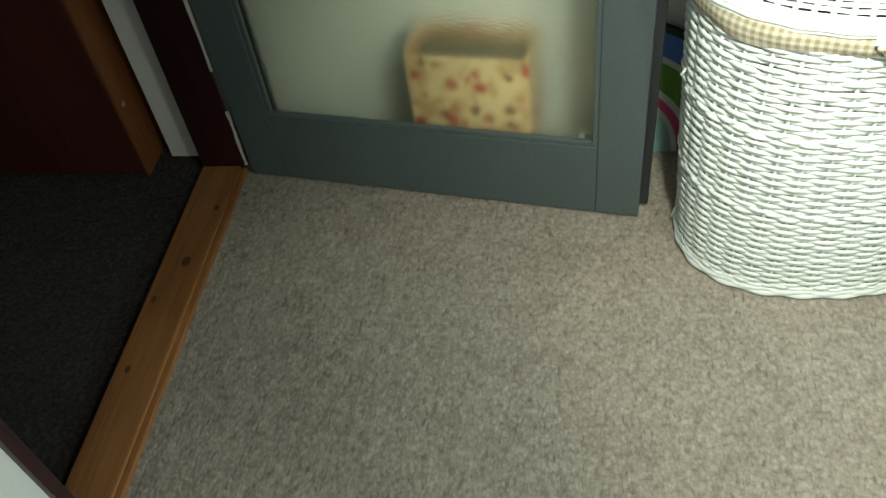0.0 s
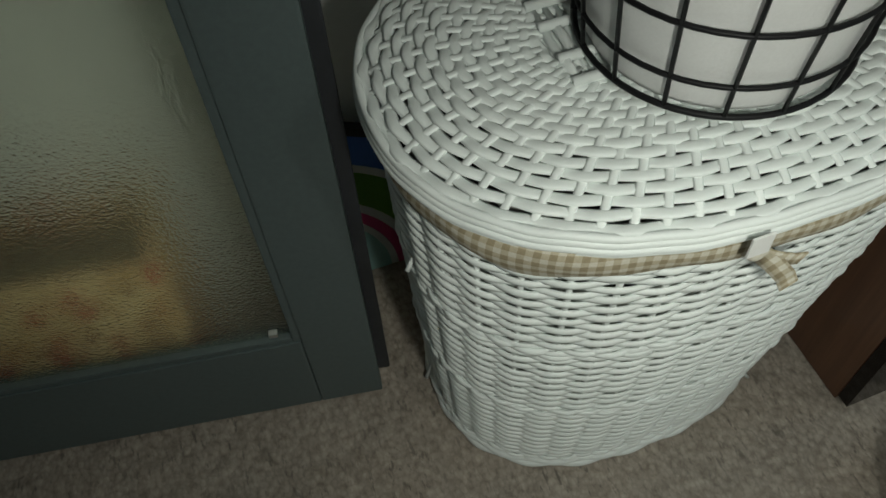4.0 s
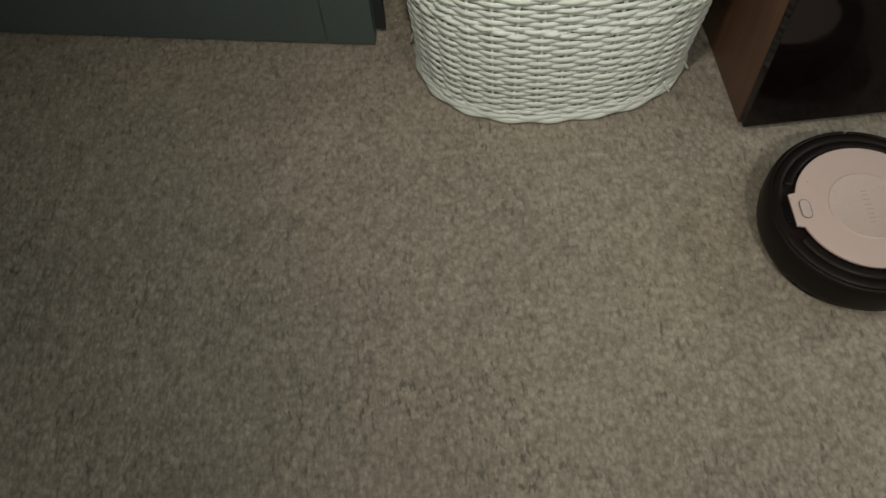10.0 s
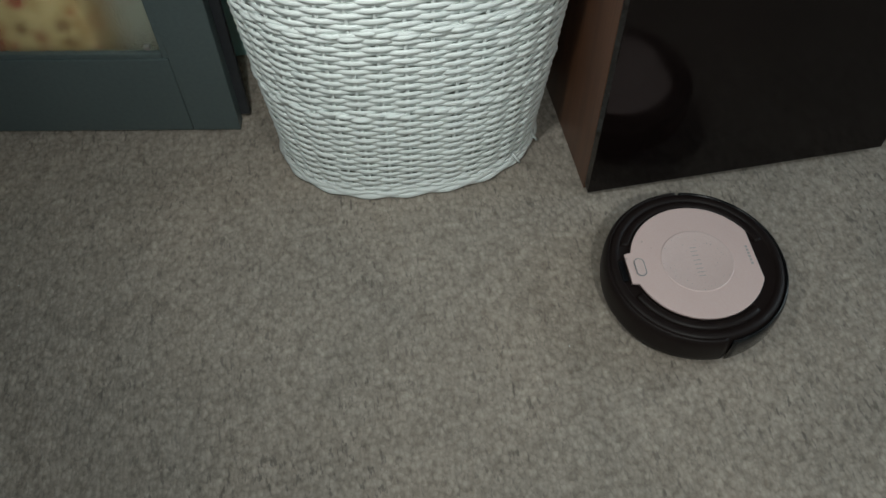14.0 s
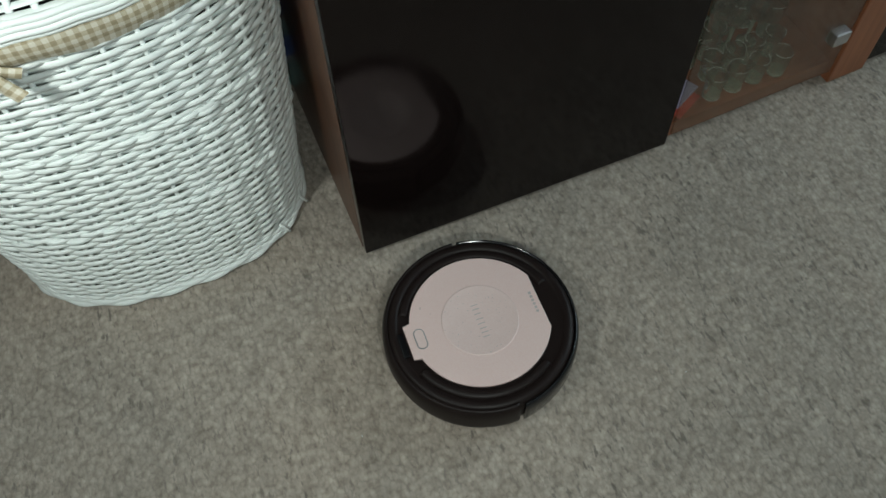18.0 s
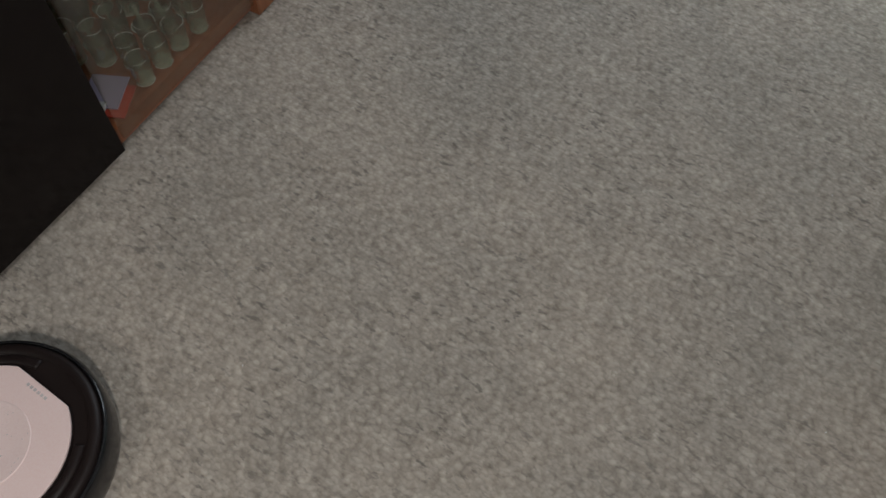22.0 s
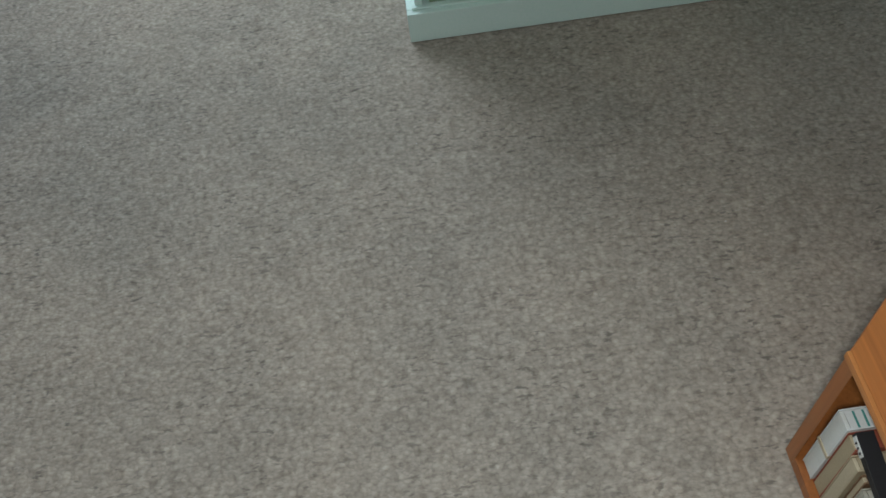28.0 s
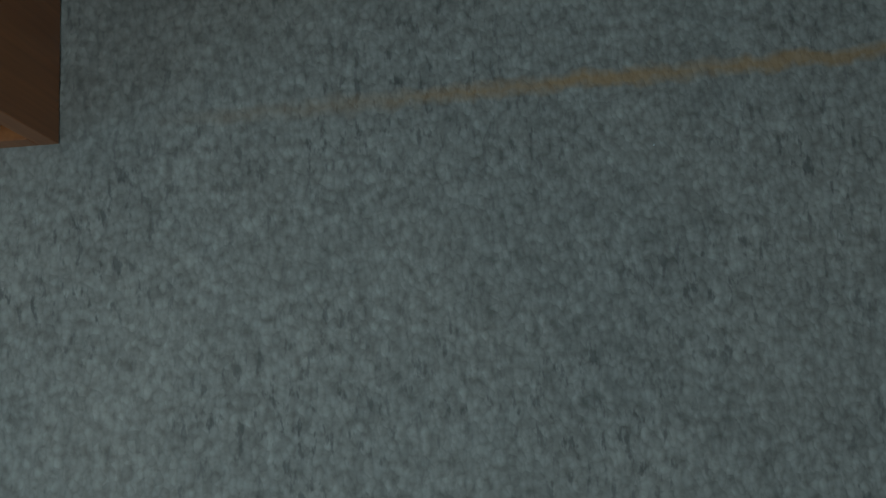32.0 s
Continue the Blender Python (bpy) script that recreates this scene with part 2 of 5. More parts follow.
M["cherry"] = wood("cabinet_cherry", (0.19, 0.062, 0.026), (0.34, 0.125, 0.052), 0, 0.4, 0.2)
M["cherry_post"] = wood("cabinet_cherry_upright", (0.20, 0.068, 0.028), (0.36, 0.135, 0.056), 2, 0.4, 0.2)
M["chrome"] = plain("brushed_metal", (0.55, 0.55, 0.56), (0.72, 0.72, 0.73), 20, 0.3, 200, 0.05, 0.0003, metal=1.0)
M["shelf_white"] = plain("shelf_white_paint", (0.60, 0.77, 0.72), (0.68, 0.84, 0.79), 4, 0.45, 150, 0.1, 0.0006)
M["basket_trim"] = plain("basket_trim_cloth", (0.62, 0.66, 0.56), (0.72, 0.75, 0.66), 9, 0.9, 300, 0.4, 0.001)
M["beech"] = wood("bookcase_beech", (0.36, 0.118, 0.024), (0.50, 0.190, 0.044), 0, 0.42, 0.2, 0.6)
# same beech darkened: shade of the uprights and bottom board put into colour
M["beech_shaded"] = wood("bookcase_beech_shaded", (0.25, 0.080, 0.019), (0.38, 0.140, 0.036), 2, 0.42, 0.2, 0.6)
# lighter beech that paints the highlight along the front top edge
M["beech_highlight"] = wood("bookcase_edge_highlight", (0.40, 0.145, 0.032), (0.56, 0.235, 0.065), 0, 0.4, 0.2)
M["robot_black"] = plain("robot_black_plastic", (0.009, 0.0055, 0.005), (0.015, 0.010, 0.009), 14, 0.46, 300, 0.06, 0.0003)
M["robot_black"].node_tree.nodes["Principled BSDF"].inputs["Specular IOR Level"].default_value = 0.2
M["robot_gloss"] = plain("robot_gloss_black", (0.006, 0.006, 0.007), (0.010, 0.010, 0.011), 14, 0.16, 300, 0.02, 0.0002)
M["robot_silver"] = plain("robot_silver_lid", (0.80, 0.615, 0.58), (0.86, 0.675, 0.64), 6, 0.30, 500, 0.05, 0.0002, metal=0.15)
M["robot_ring"] = plain("robot_embossed_disc", (0.75, 0.59, 0.56), (0.83, 0.66, 0.625), 60, 0.40, 300, 0.15, 0.0004, metal=0.15)
M["robot_grey"] = plain("robot_grey_print", (0.20, 0.20, 0.205), (0.27, 0.27, 0.275), 40, 0.5)
M["robot_print"] = plain("robot_light_print", (0.46, 0.41, 0.40), (0.52, 0.47, 0.46), 40, 0.5)
M["page"] = plain("book_pages", (0.42, 0.36, 0.27), (0.55, 0.48, 0.37), 30, 0.9, 400, 0.5, 0.001)
M["wax"] = plain("candle_wax", (0.62, 0.58, 0.44), (0.70, 0.66, 0.52), 12, 0.6)


def glossy_black(name):
    m, t, b = nodes_of(name)
    vec = coords(t)
    col = mix(t, "MIX", noise_tex(t, vec, 3, 4), (0.005, 0.0031, 0.0029), (0.008, 0.005, 0.0046))
    t.links.new(col, b.inputs["Base Color"])
    smear = ramp(t, noise_tex(t, vec, 6, 5), [(0.35, (0.05,) * 3), (0.7, (0.16,) * 3)])
    t.links.new(smear, b.inputs["Roughness"])
    bump(t, b, noise_tex(t, vec, 5, 2), 0.04, 0.002)
    b.inputs["Specular IOR Level"].default_value = 0.22
    return m


M["black_gloss"] = glossy_black("black_gloss_front")


def glass_material(name, tint, rough, relief, scale, depth):
    m, t, b = nodes_of(name)
    b.inputs["Base Color"].default_value = (*tint, 1)
    b.inputs["Transmission Weight"].default_value = 1.0
    b.inputs["Roughness"].default_value = rough
    b.inputs["IOR"].default_value = 1.45
    if relief:
        vec = coords(t)
        cells = add(t, "ShaderNodeTexVoronoi", Scale=scale, Randomness=1.0)
        t.links.new(vec, cells.inputs["Vector"])
        wave = noise_tex(t, vec, scale * 0.7, 3)
        s = t.nodes.new("ShaderNodeMath")
        t.links.new(cells.outputs["Distance"], s.inputs[0])
        t.links.new(wave, s.inputs[1])
        bump(t, b, s.outputs[0], relief, depth)
    return m


M["rough_glass"] = glass_material("hammered_glass", (0.80, 0.85, 0.74), 0.20, 0.24, 260, 0.0022)


def thin_glass(name, tint, base, rim_gloss):
    """Thin-walled glass: light goes straight through, the gloss grows towards grazing views."""
    m = bpy.data.materials.new(name)
    m.use_nodes = True
    t = m.node_tree
    t.nodes.remove(t.nodes["Principled BSDF"])
    clear = t.nodes.new("ShaderNodeBsdfTransparent")
    clear.inputs["Color"].default_value = (*tint, 1)
    gloss = t.nodes.new("ShaderNodeBsdfGlossy")
    gloss.inputs["Roughness"].default_value = 0.04
    edge = add(t, "ShaderNodeLayerWeight", Blend=0.22)
    amount = add(t, "ShaderNodeMapRange")
    amount.inputs[3].default_value, amount.inputs[4].default_value = base, rim_gloss
    t.links.new(edge.outputs["Facing"], amount.inputs[0])
    both = t.nodes.new("ShaderNodeMixShader")
    t.links.new(amount.outputs[0], both.inputs[0])
    t.links.new(clear.outputs[0], both.inputs[1])
    t.links.new(gloss.outputs[0], both.inputs[2])
    t.links.new(both.outputs[0], t.nodes["Material Output"].inputs["Surface"])
    return m


M["clear_glass"] = thin_glass("clear_glass", (0.93, 0.95, 0.94), 0.04, 0.6)
M["drink_glass"] = thin_glass("drinking_glass_wall", (0.93, 0.95, 0.92), 0.13, 0.8)
# pale opaque tones that paint lamp glints onto glass bases and edges
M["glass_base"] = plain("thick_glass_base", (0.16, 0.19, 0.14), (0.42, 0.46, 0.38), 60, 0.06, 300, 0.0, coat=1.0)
M["glass_glint"] = plain("glass_glint", (0.40, 0.43, 0.39), (0.78, 0.81, 0.76), 140, 0.06, 300, 0.0, coat=1.0)
M["smoke_glass"] = thin_glass("smoked_glass", (0.84, 0.83, 0.77), 0.04, 0.4)


def gingham():
    m, t, b = nodes_of("gingham_cloth")
    vec = t.nodes.new("ShaderNodeUVMap").outputs["UV"]
    sep = t.nodes.new("ShaderNodeSeparateXYZ")
    t.links.new(vec, sep.inputs[0])
    bands = []
    for axis in (0, 1):
        f = t.nodes.new("ShaderNodeMath")
        f.operation = "FRACT"
        t.links.new(sep.outputs[axis], f.inputs[0])
        g = t.nodes.new("ShaderNodeMath")
        g.operation = "GREATER_THAN"
        g.inputs[1].default_value = 0.5
        t.links.new(f.outputs[0], g.inputs[0])
        bands.append(g.outputs[0])
    s = t.nodes.new("ShaderNodeMath")
    t.links.new(bands[0], s.inputs[0])
    t.links.new(bands[1], s.inputs[1])
    h = t.nodes.new("ShaderNodeMath")
    h.operation = "MULTIPLY"
    h.inputs[1].default_value = 0.5
    t.links.new(s.outputs[0], h.inputs[0])
    col = ramp(t, h.outputs[0], [(0.0, (0.60, 0.57, 0.48)), (0.5, (0.46, 0.41, 0.30)), (1.0, (0.31, 0.26, 0.165))])
    grain = noise_tex(t, coords(t), 350, 3)
    col = mix(t, "OVERLAY", 0.3, col, ramp(t, grain, [(0.3, (0.35,) * 3), (0.7, (0.65,) * 3)]))
    t.links.new(col, b.inputs["Base Color"])
    b.inputs["Roughness"].default_value = 0.92
    bump(t, b, grain, 0.3, 0.001)
    return m


M["gingham"] = gingham()


def ribbed_cloth(name, groove, rib):
    """Cloth with narrow upright ribs and fine weave."""
    m, t, b = nodes_of(name)
    wave = add(t, "ShaderNodeTexWave", Scale=30.0, Distortion=1.2, Detail=2.0)
    wave.bands_direction = "Y"
    t.links.new(coords(t), wave.inputs["Vector"])
    weave = noise_tex(t, coords(t), 320, 3)
    stain = noise_tex(t, coords(t), 9, 4)
    col = mix(t, "MIX", wave.outputs["Fac"], groove, rib)
    col = mix(t, "OVERLAY", 0.35, col, ramp(t, weave, [(0.3, (0.35,) * 3), (0.7, (0.65,) * 3)]))
    col = mix(t, "SOFT_LIGHT", 0.5, col, ramp(t, stain, [(0.3, (0.38,) * 3), (0.7, (0.60,) * 3)]))
    t.links.new(col, b.inputs["Base Color"])
    b.inputs["Roughness"].default_value = 0.92
    bump(t, b, wave.outputs["Fac"], 0.25, 0.001)
    return m


M["basket_cloth"] = ribbed_cloth("basket_cloth", (0.42, 0.575, 0.40), (0.455, 0.61, 0.43))


def floral():
    m, t, b = nodes_of("floral_cloth")
    vec = coords(t)
    warp = add(t, "ShaderNodeTexNoise", Scale=25.0, Detail=2.0)
    t.links.new(vec, warp.inputs["Vector"])
    vec2 = mix(t, "ADD", 0.03, vec, warp.outputs["Color"])
    v = add(t, "ShaderNodeTexVoronoi", Scale=27.0, Randomness=0.9)
    t.links.new(vec2, v.inputs["Vector"])
    flower = ramp(t, v.outputs["Distance"], [(0.30, (1.0,) * 3), (0.44, (0.0,) * 3)])
    sep = t.nodes.new("ShaderNodeSeparateColor")
    t.links.new(v.outputs["Color"], sep.inputs[0])
    petal = ramp(t, sep.outputs[0], [(0.30, (0.38, 0.05, 0.035)), (0.55, (0.46, 0.15, 0.07)), (0.80, (0.22, 0.10, 0.04))])
    ground = ramp(t, noise_tex(t, vec, 22, 4), [(0.36, (0.46, 0.28, 0.12)), (0.52, (0.70, 0.53, 0.31))])
    col = mix(t, "MIX", flower, ground, petal)
    t.links.new(col, b.inputs["Base Color"])
    b.inputs["Roughness"].default_value = 0.9
    bump(t, b, noise_tex(t, vec, 200, 3), 0.3, 0.002)
    return m


M["floral"] = floral()


def cover(name, rgb, rough=0.55):
    d = tuple(c * 0.8 for c in rgb)
    M[name] = plain(name, d, rgb, 25, rough, 300, 0.12, 0.0006)


for key, rgb in {"cover_white": (0.72, 0.74, 0.71), "cover_teal": (0.08, 0.30, 0.27), "cover_red": (0.30, 0.075, 0.04),
                 "cover_black": (0.012, 0.012, 0.014), "cover_cream": (0.50, 0.43, 0.30), "cover_beige": (0.42, 0.35, 0.23), "cover_grey": (0.40, 0.38, 0.31), "cover_olive": (0.20, 0.19, 0.06),
                 "cover_brown": (0.22, 0.13, 0.07), "cover_blue": (0.05, 0.12, 0.36), "mat_blue": (0.07, 0.19, 0.60),
                 "mat_green": (0.14, 0.32, 0.035), "mat_pink": (0.62, 0.08, 0.25), "mat_white": (0.72, 0.74, 0.73),
                 "mat_teal": (0.36, 0.60, 0.58), "paper_print": (0.55, 0.60, 0.58), "print_red": (0.55, 0.07, 0.035),
                 "print_dark": (0.03, 0.03, 0.035), "lilac": (0.42, 0.38, 0.55)}.items():
    cover(key, rgb)


# ---------------------------------------------------------------- mesh helpers
def thing(name, m, label, category, group="", kind=""):
    ob = new(name)
    ob.empty_display_size = 0.05
    ob.matrix_world = m
    return tagged(ob, label, category, group, kind)


def finish(name, data, material, parent=None, label="", smooth=False):
    data.materials.append(material)
    if smooth:
        for p in data.polygons:
            p.use_smooth = True
    ob = new(name, data)
    if parent is not None:
        ob.parent = parent
    if label:
        ob["label"] = label
    return ob


def part(name, bm, material, parent=None, label="", smooth=False):
    data = bpy.data.meshes.new(name)
    bm.normal_update()
    bm.to_mesh(data)
    bm.free()
    return finish(name, data, material, parent, label, smooth)


def box_bm(x0, x1, y0, y1, z0, z1, bevel=0.0, segments=2):
    bm = bmesh.new()
    bmesh.ops.create_cube(bm, size=1.0)
    for v in bm.verts:
        v.co = Vector(((x0 + x1) / 2 + v.co.x * (x1 - x0), (y0 + y1) / 2 + v.co.y * (y1 - y0), (z0 + z1) / 2 + v.co.z * (z1 - z0)))
    if bevel:
        bmesh.ops.bevel(bm, geom=bm.edges[:], offset=bevel, segments=segments, profile=0.7, affect="EDGES")
    return bm


def prism_bm(points, z0, z1, bevel=0.0):
    bm = bmesh.new()
    low = [bm.verts.new((x, y, z0)) for x, y in points]
    face = bm.faces.new(low)
    top = bmesh.ops.extrude_face_region(bm, geom=[face])
    for v in top["geom"]:
        if isinstance(v, bmesh.types.BMVert):
            v.co.z = z1
    bmesh.ops.recalc_face_normals(bm, faces=bm.faces[:])
    if bevel:
        bmesh.ops.bevel(bm, geom=bm.edges[:], offset=bevel, segments=2, profile=0.7, affect="EDGES")
    return bm


def tube_mesh(name, points, radius, sides=6, closed=False, flat=1.0, up=None):
    """A strand along points. flat: how far it is pressed along up."""
    pts = np.array(points, float)
    n = len(pts)
    if closed:
        tan = np.roll(pts, -1, 0) - np.roll(pts, 1, 0)
    else:
        tan = np.gradient(pts, axis=0)
    tan /= np.linalg.norm(tan, axis=1)[:, None] + 1e-12
    if up is None:
        ref = np.tile([0.0, 0.0, 1.0], (n, 1))
        ref[np.abs(tan[:, 2]) > 0.9] = (1.0, 0.0, 0.0)
    else:
        ref = np.tile(np.array(up, float), (n, 1)) if np.ndim(up) == 1 else np.array(up, float)
    a = np.cross(tan, ref)
    a /= np.linalg.norm(a, axis=1)[:, None] + 1e-12
    b = np.cross(a, tan)
    rad = np.broadcast_to(np.asarray(radius, float), (n,))
    ang = np.arange(sides) * 2 * math.pi / sides
    ring = pts[:, None] + rad[:, None, None] * (np.cos(ang)[None, :, None] * a[:, None] + flat * np.sin(ang)[None, :, None] * b[:, None])
    verts = ring.reshape(-1, 3)
    faces = []
    for i in range(n if closed else n - 1):
        j = (i + 1) % n
        for k in range(sides):
            l = (k + 1) % sides
            faces.append((i * sides + k, i * sides + l, j * sides + l, j * sides + k))
    if not closed:
        faces.append(tuple(range(sides))[::-1])
        faces.append(tuple((n - 1) * sides + k for k in range(sides)))
    data = bpy.data.meshes.new(name)
    data.from_pydata(verts.tolist(), [], faces)
    return data


def strand(name, points, radius, material, parent, sides=6, closed=False, flat=1.0, up=None, label=""):
    return finish(name, tube_mesh(name, points, radius, sides, closed, flat, up), material, parent, label, True)


def lathe(name, profile, material, parent=None, label="", steps=32, smooth=True):
    """Turns (radius, z) pairs round the z axis."""
    verts, faces = [], []
    for r, z in profile:
        for k in range(steps):
            a = 2 * math.pi * k / steps
            verts.append((r * math.cos(a), r * math.sin(a), z))
    for i in range(len(profile) - 1):
        for k in range(steps):
            l = (k + 1) % steps
            faces.append((i * steps + k, i * steps + l, (i + 1) * steps + l, (i + 1) * steps + k))
    data = bpy.data.meshes.new(name)
    data.from_pydata(verts, [], faces)
    return finish(name, data, material, parent, label, smooth)


def wall_piece(name, boxes, material, label):
    bm = bmesh.new()
    for x0, x1, y0, y1, z0, z1 in boxes:
        one = bmesh.ops.create_cube(bm, size=1.0)
        for v in one["verts"]:
            v.co = Vector(((x0 + x1) / 2 + v.co.x * (x1 - x0), (y0 + y1) / 2 + v.co.y * (y1 - y0), (z0 + z1) / 2 + v.co.z * (z1 - z0)))
    ob = part(name, bm, material)
    return tagged(ob, label, "wall", kind="structure")


# ---------------------------------------------------------------- the setting
NORTH, SOUTH, EAST, WEST, TOP = 0.56, -2.75, 3.20, -1.585, 2.45


def carpet(name, x0, x1, y0, y1, step, material, label, seed):
    nx, ny = int((x1 - x0) / step), int((y1 - y0) / step)
    rng = np.random.RandomState(seed)
    z = rng.rand(ny + 1, nx + 1)
    z = 0.6 * z + 0.4 * (np.roll(z, 1, 0) + np.roll(z, 1, 1) + np.roll(z, 1, (0, 1))) / 3
    z = (z - z.max()) * 0.006
    xs, ys = np.linspace(x0, x1, nx + 1), np.linspace(y0, y1, ny + 1)
    gx, gy = np.meshgrid(xs, ys)
    verts = np.stack([gx, gy, z], -1).reshape(-1, 3)
    i = (np.arange(ny)[:, None] * (nx + 1) + np.arange(nx)[None]).ravel()
    faces = np.stack([i, i + 1, i + nx + 2, i + nx + 1], 1)
    data = bpy.data.meshes.new(name)
    data.from_pydata(verts.tolist(), [], faces.tolist())
    return tagged(finish(name, data, material, None, "", True), label, "carpet", kind="structure")


carpet("floor", WEST, EAST, SOUTH, NORTH, 0.009, M["carpet"], "mottled grey-beige short-pile carpet with matted dark flecks", 3)
carpet("hall_floor", -3.3, -1.690, -1.4, 1.3, 0.016, M["hall_carpet"], "dark brown hall carpet, its colour darkened for the unlit hall", 4)

wall_piece("wall_north", [(WEST - 0.11, EAST, NORTH, NORTH + 0.12, 0, TOP)], M["wall"], "plain white painted wall behind the furniture")
wall_piece("wall_south", [(WEST - 0.11, EAST, SOUTH - 0.12, SOUTH, 0, TOP)], M["wall"], "plain white painted wall")
wall_piece("wall_east", [(EAST, EAST + 0.12, SOUTH - 0.12, -0.98, 0, TOP), (EAST, EAST + 0.12, 0.38, NORTH + 0.12, 0, TOP),
                         (EAST, EAST + 0.12, -0.98, 0.38, 0, 0.9), (EAST, EAST + 0.12, -0.98, 0.38, 2.15, TOP)], M["wall"], "white wall with the window opening")
wall_piece("wall_west", [(WEST - 0.11, WEST, SOUTH, -0.5195, 0, TOP), (WEST - 0.11, WEST, 0.475, NORTH, 0, TOP),
                         (WEST - 0.11, WEST, -0.5195, 0.475, 2.06, TOP)], M["wall"], "white wall with the doorway to the hall")
wall_piece("ceiling", [(-3.3, EAST + 0.12, SOUTH - 0.12, 1.42, TOP, TOP + 0.1)], M["ceiling"], "plain white ceiling")
wall_piece("hall_wall_north", [(-3.42, WEST - 0.11, 1.3, 1.42, 0, TOP), (-1.695, WEST - 0.11 - 0.001, 0.56, 1.3, 0, TOP)], M["wall"], "white hall wall")
wall_piece("hall_wall_west", [(-3.42, -3.3, -1.4, 1.3, 0, TOP)], M["wall"], "white hall wall")
wall_piece("hall_wall_south", [(-3.42, WEST - 0.11, -1.52, -1.4, 0, TOP)], M["wall"], "white hall wall")
wall_piece("hall_corner", [(-1.793, -1.697, 0.500, 1.3, 0, TOP)], M["wall"], "narrow strip of rough white wall beside the doorway")

# window of the east wall
win = tagged(new("window_1"), "white window with two panes, day outside", "window", kind="structure")
win.matrix_world = pose(EAST + 0.05, -0.30, 0.9)
for z0, z1 in ((0, 0.06), (1.19, 1.25)):
    part("window_frame", box_bm(-0.03, 0.03, -0.675, 0.675, z0, z1, 0.006), M["shelf_white"], win)
for y in (-0.65, 0.0, 0.65):
    part("window_frame", box_bm(-0.03, 0.03, y - 0.03, y + 0.03, 0.062, 1.188, 0.006), M["shelf_white"], win)
for y in (-0.325, 0.325):
    pane = part("pane", box_bm(-0.004, 0.004, y - 0.292, y + 0.292, 0.064, 1.186), M["clear_glass"], win)
    pane.visible_shadow = False
part("window_sill", box_bm(-0.16, -0.05, -0.72, 0.72, -0.03, 0.0, 0.006), M["shelf_white"], win)

# doorway: lining, sill and the hall beyond it
for nm, y0, y1 in (("door_jamb", 0.445, 0.475), ("door_jamb", -0.519, -0.494)):
    tagged(part(nm, box_bm(-1.689, -1.575, y0, y1, 0.0, 2.06, 0.004), M["jamb"]), "dark red-brown varnished door lining", "door frame", kind="structure")
tagged(part("door_head", box_bm(-1.689, -1.575, -0.494, 0.445, 2.03, 2.06, 0.004), M["jamb"]), "dark red-brown varnished door lining", "door frame", kind="structure")
tagged(part("casing", box_bm(WEST, WEST + 0.012, 0.476, 0.535, 0.0, 2.10, 0.003), M["jamb"]), "dark red-brown door casing strip", "door frame", kind="structure")

sill = thing("door_sill", pose(-1.637, -0.026, 0), "worn knotty pine threshold board across the doorway", "threshold", kind="structure")
bm = box_bm(-0.05, 0.05, -0.470, 0.470, -0.004, 0.016, 0.005, 2)
part("board", bm, M["pine"], sill)
part("lip", box_bm(0.0505, 0.064, -0.470, 0.470, -0.004, 0.010, 0.003), M["pine"], sill)
for x, y, r in ((0.008, 0.152, 0.010), (-0.030, 0.042, 0.0065), (-0.022, -0.138, 0.006), (0.03, 0.322, 0.006)):
    bm = bmesh.new()
    bmesh.ops.create_circle(bm, cap_ends=True, segments=14, radius=r)
    for v in bm.verts:
        v.co = Vector((x + v.co.x, y + v.co.y * 1.5, 0.0164))
    part("knot", bm, M["knot"], sill)

# ---------------------------------------------------------------- hall wardrobe
ward = thing("hall_wardrobe", pose(-1.828, 0.425, 0), "tall dark red-brown wardrobe in the unlit hall", "wardrobe")
part("side", box_bm(-0.007, 0.0, 0.002, 0.55, 0.0, 1.98, 0.001), M["orange_edge"], ward, "lighter orange-brown side panel")
part("body", box_bm(-1.0, -0.0075, 0.02, 0.55, 0.0, 1.98, 0.003), M["mahogany"], ward)
for x0 in (-1.0, -0.501):
    d = part("door", box_bm(x0, x0 + 0.493, 0.0, 0.018, 0.012, 1.97, 0.004), M["mahogany"], ward)
    part("knob", box_bm(x0 + (0.43 if x0 < -0.9 else 0.03), x0 + (0.45 if x0 < -0.9 else 0.05), -0.022, 0.0, 0.98, 1.06, 0.004), M["chrome"], d)

bm = bmesh.new()
bmesh.ops.create_cone(bm, cap_ends=True, segments=16, radius1=0.007, radius2=0.006, depth=0.003)
for v in bm.verts:
    v.co = Vector((0.0015 + v.co.z, 0.030 + v.co.x, 0.205 + v.co.y))
part("screw_cap", bm, M["cover_cream"], ward, "small pale screw cap")

# paint that has chipped along the room edge of the lining, white under the varnish
chip = random.Random(4)
for z0, z1 in ((0.02, 0.185), (0.30, 1.30)):
    bm = box_bm(-1.5745, -1.5690, 0.4405, 0.4445, z0, z1)
    bmesh.ops.subdivide_edges(bm, edges=[e for e in bm.edges if abs(e.verts[0].co.z - e.verts[1].co.z) > 0.05], cuts=12)
    for v in bm.verts:
        v.co.x += chip.uniform(-0.0016, 0.0016)
    tagged(part("trim", bm, M["cover_white"]), "white bared edge of the door lining", "trim", kind="structure")

# ---------------------------------------------------------------- the room door, standing open
# built along x from its hinge, face towards -y
DOOR_LEN = 0.936
door = thing("door_1", pose(-1.556, 0.430, 0.004, 0, 0, math.degrees(math.atan2(-0.152, 0.922))), "grey-painted door with a hammered glass panel, standing open", "door")
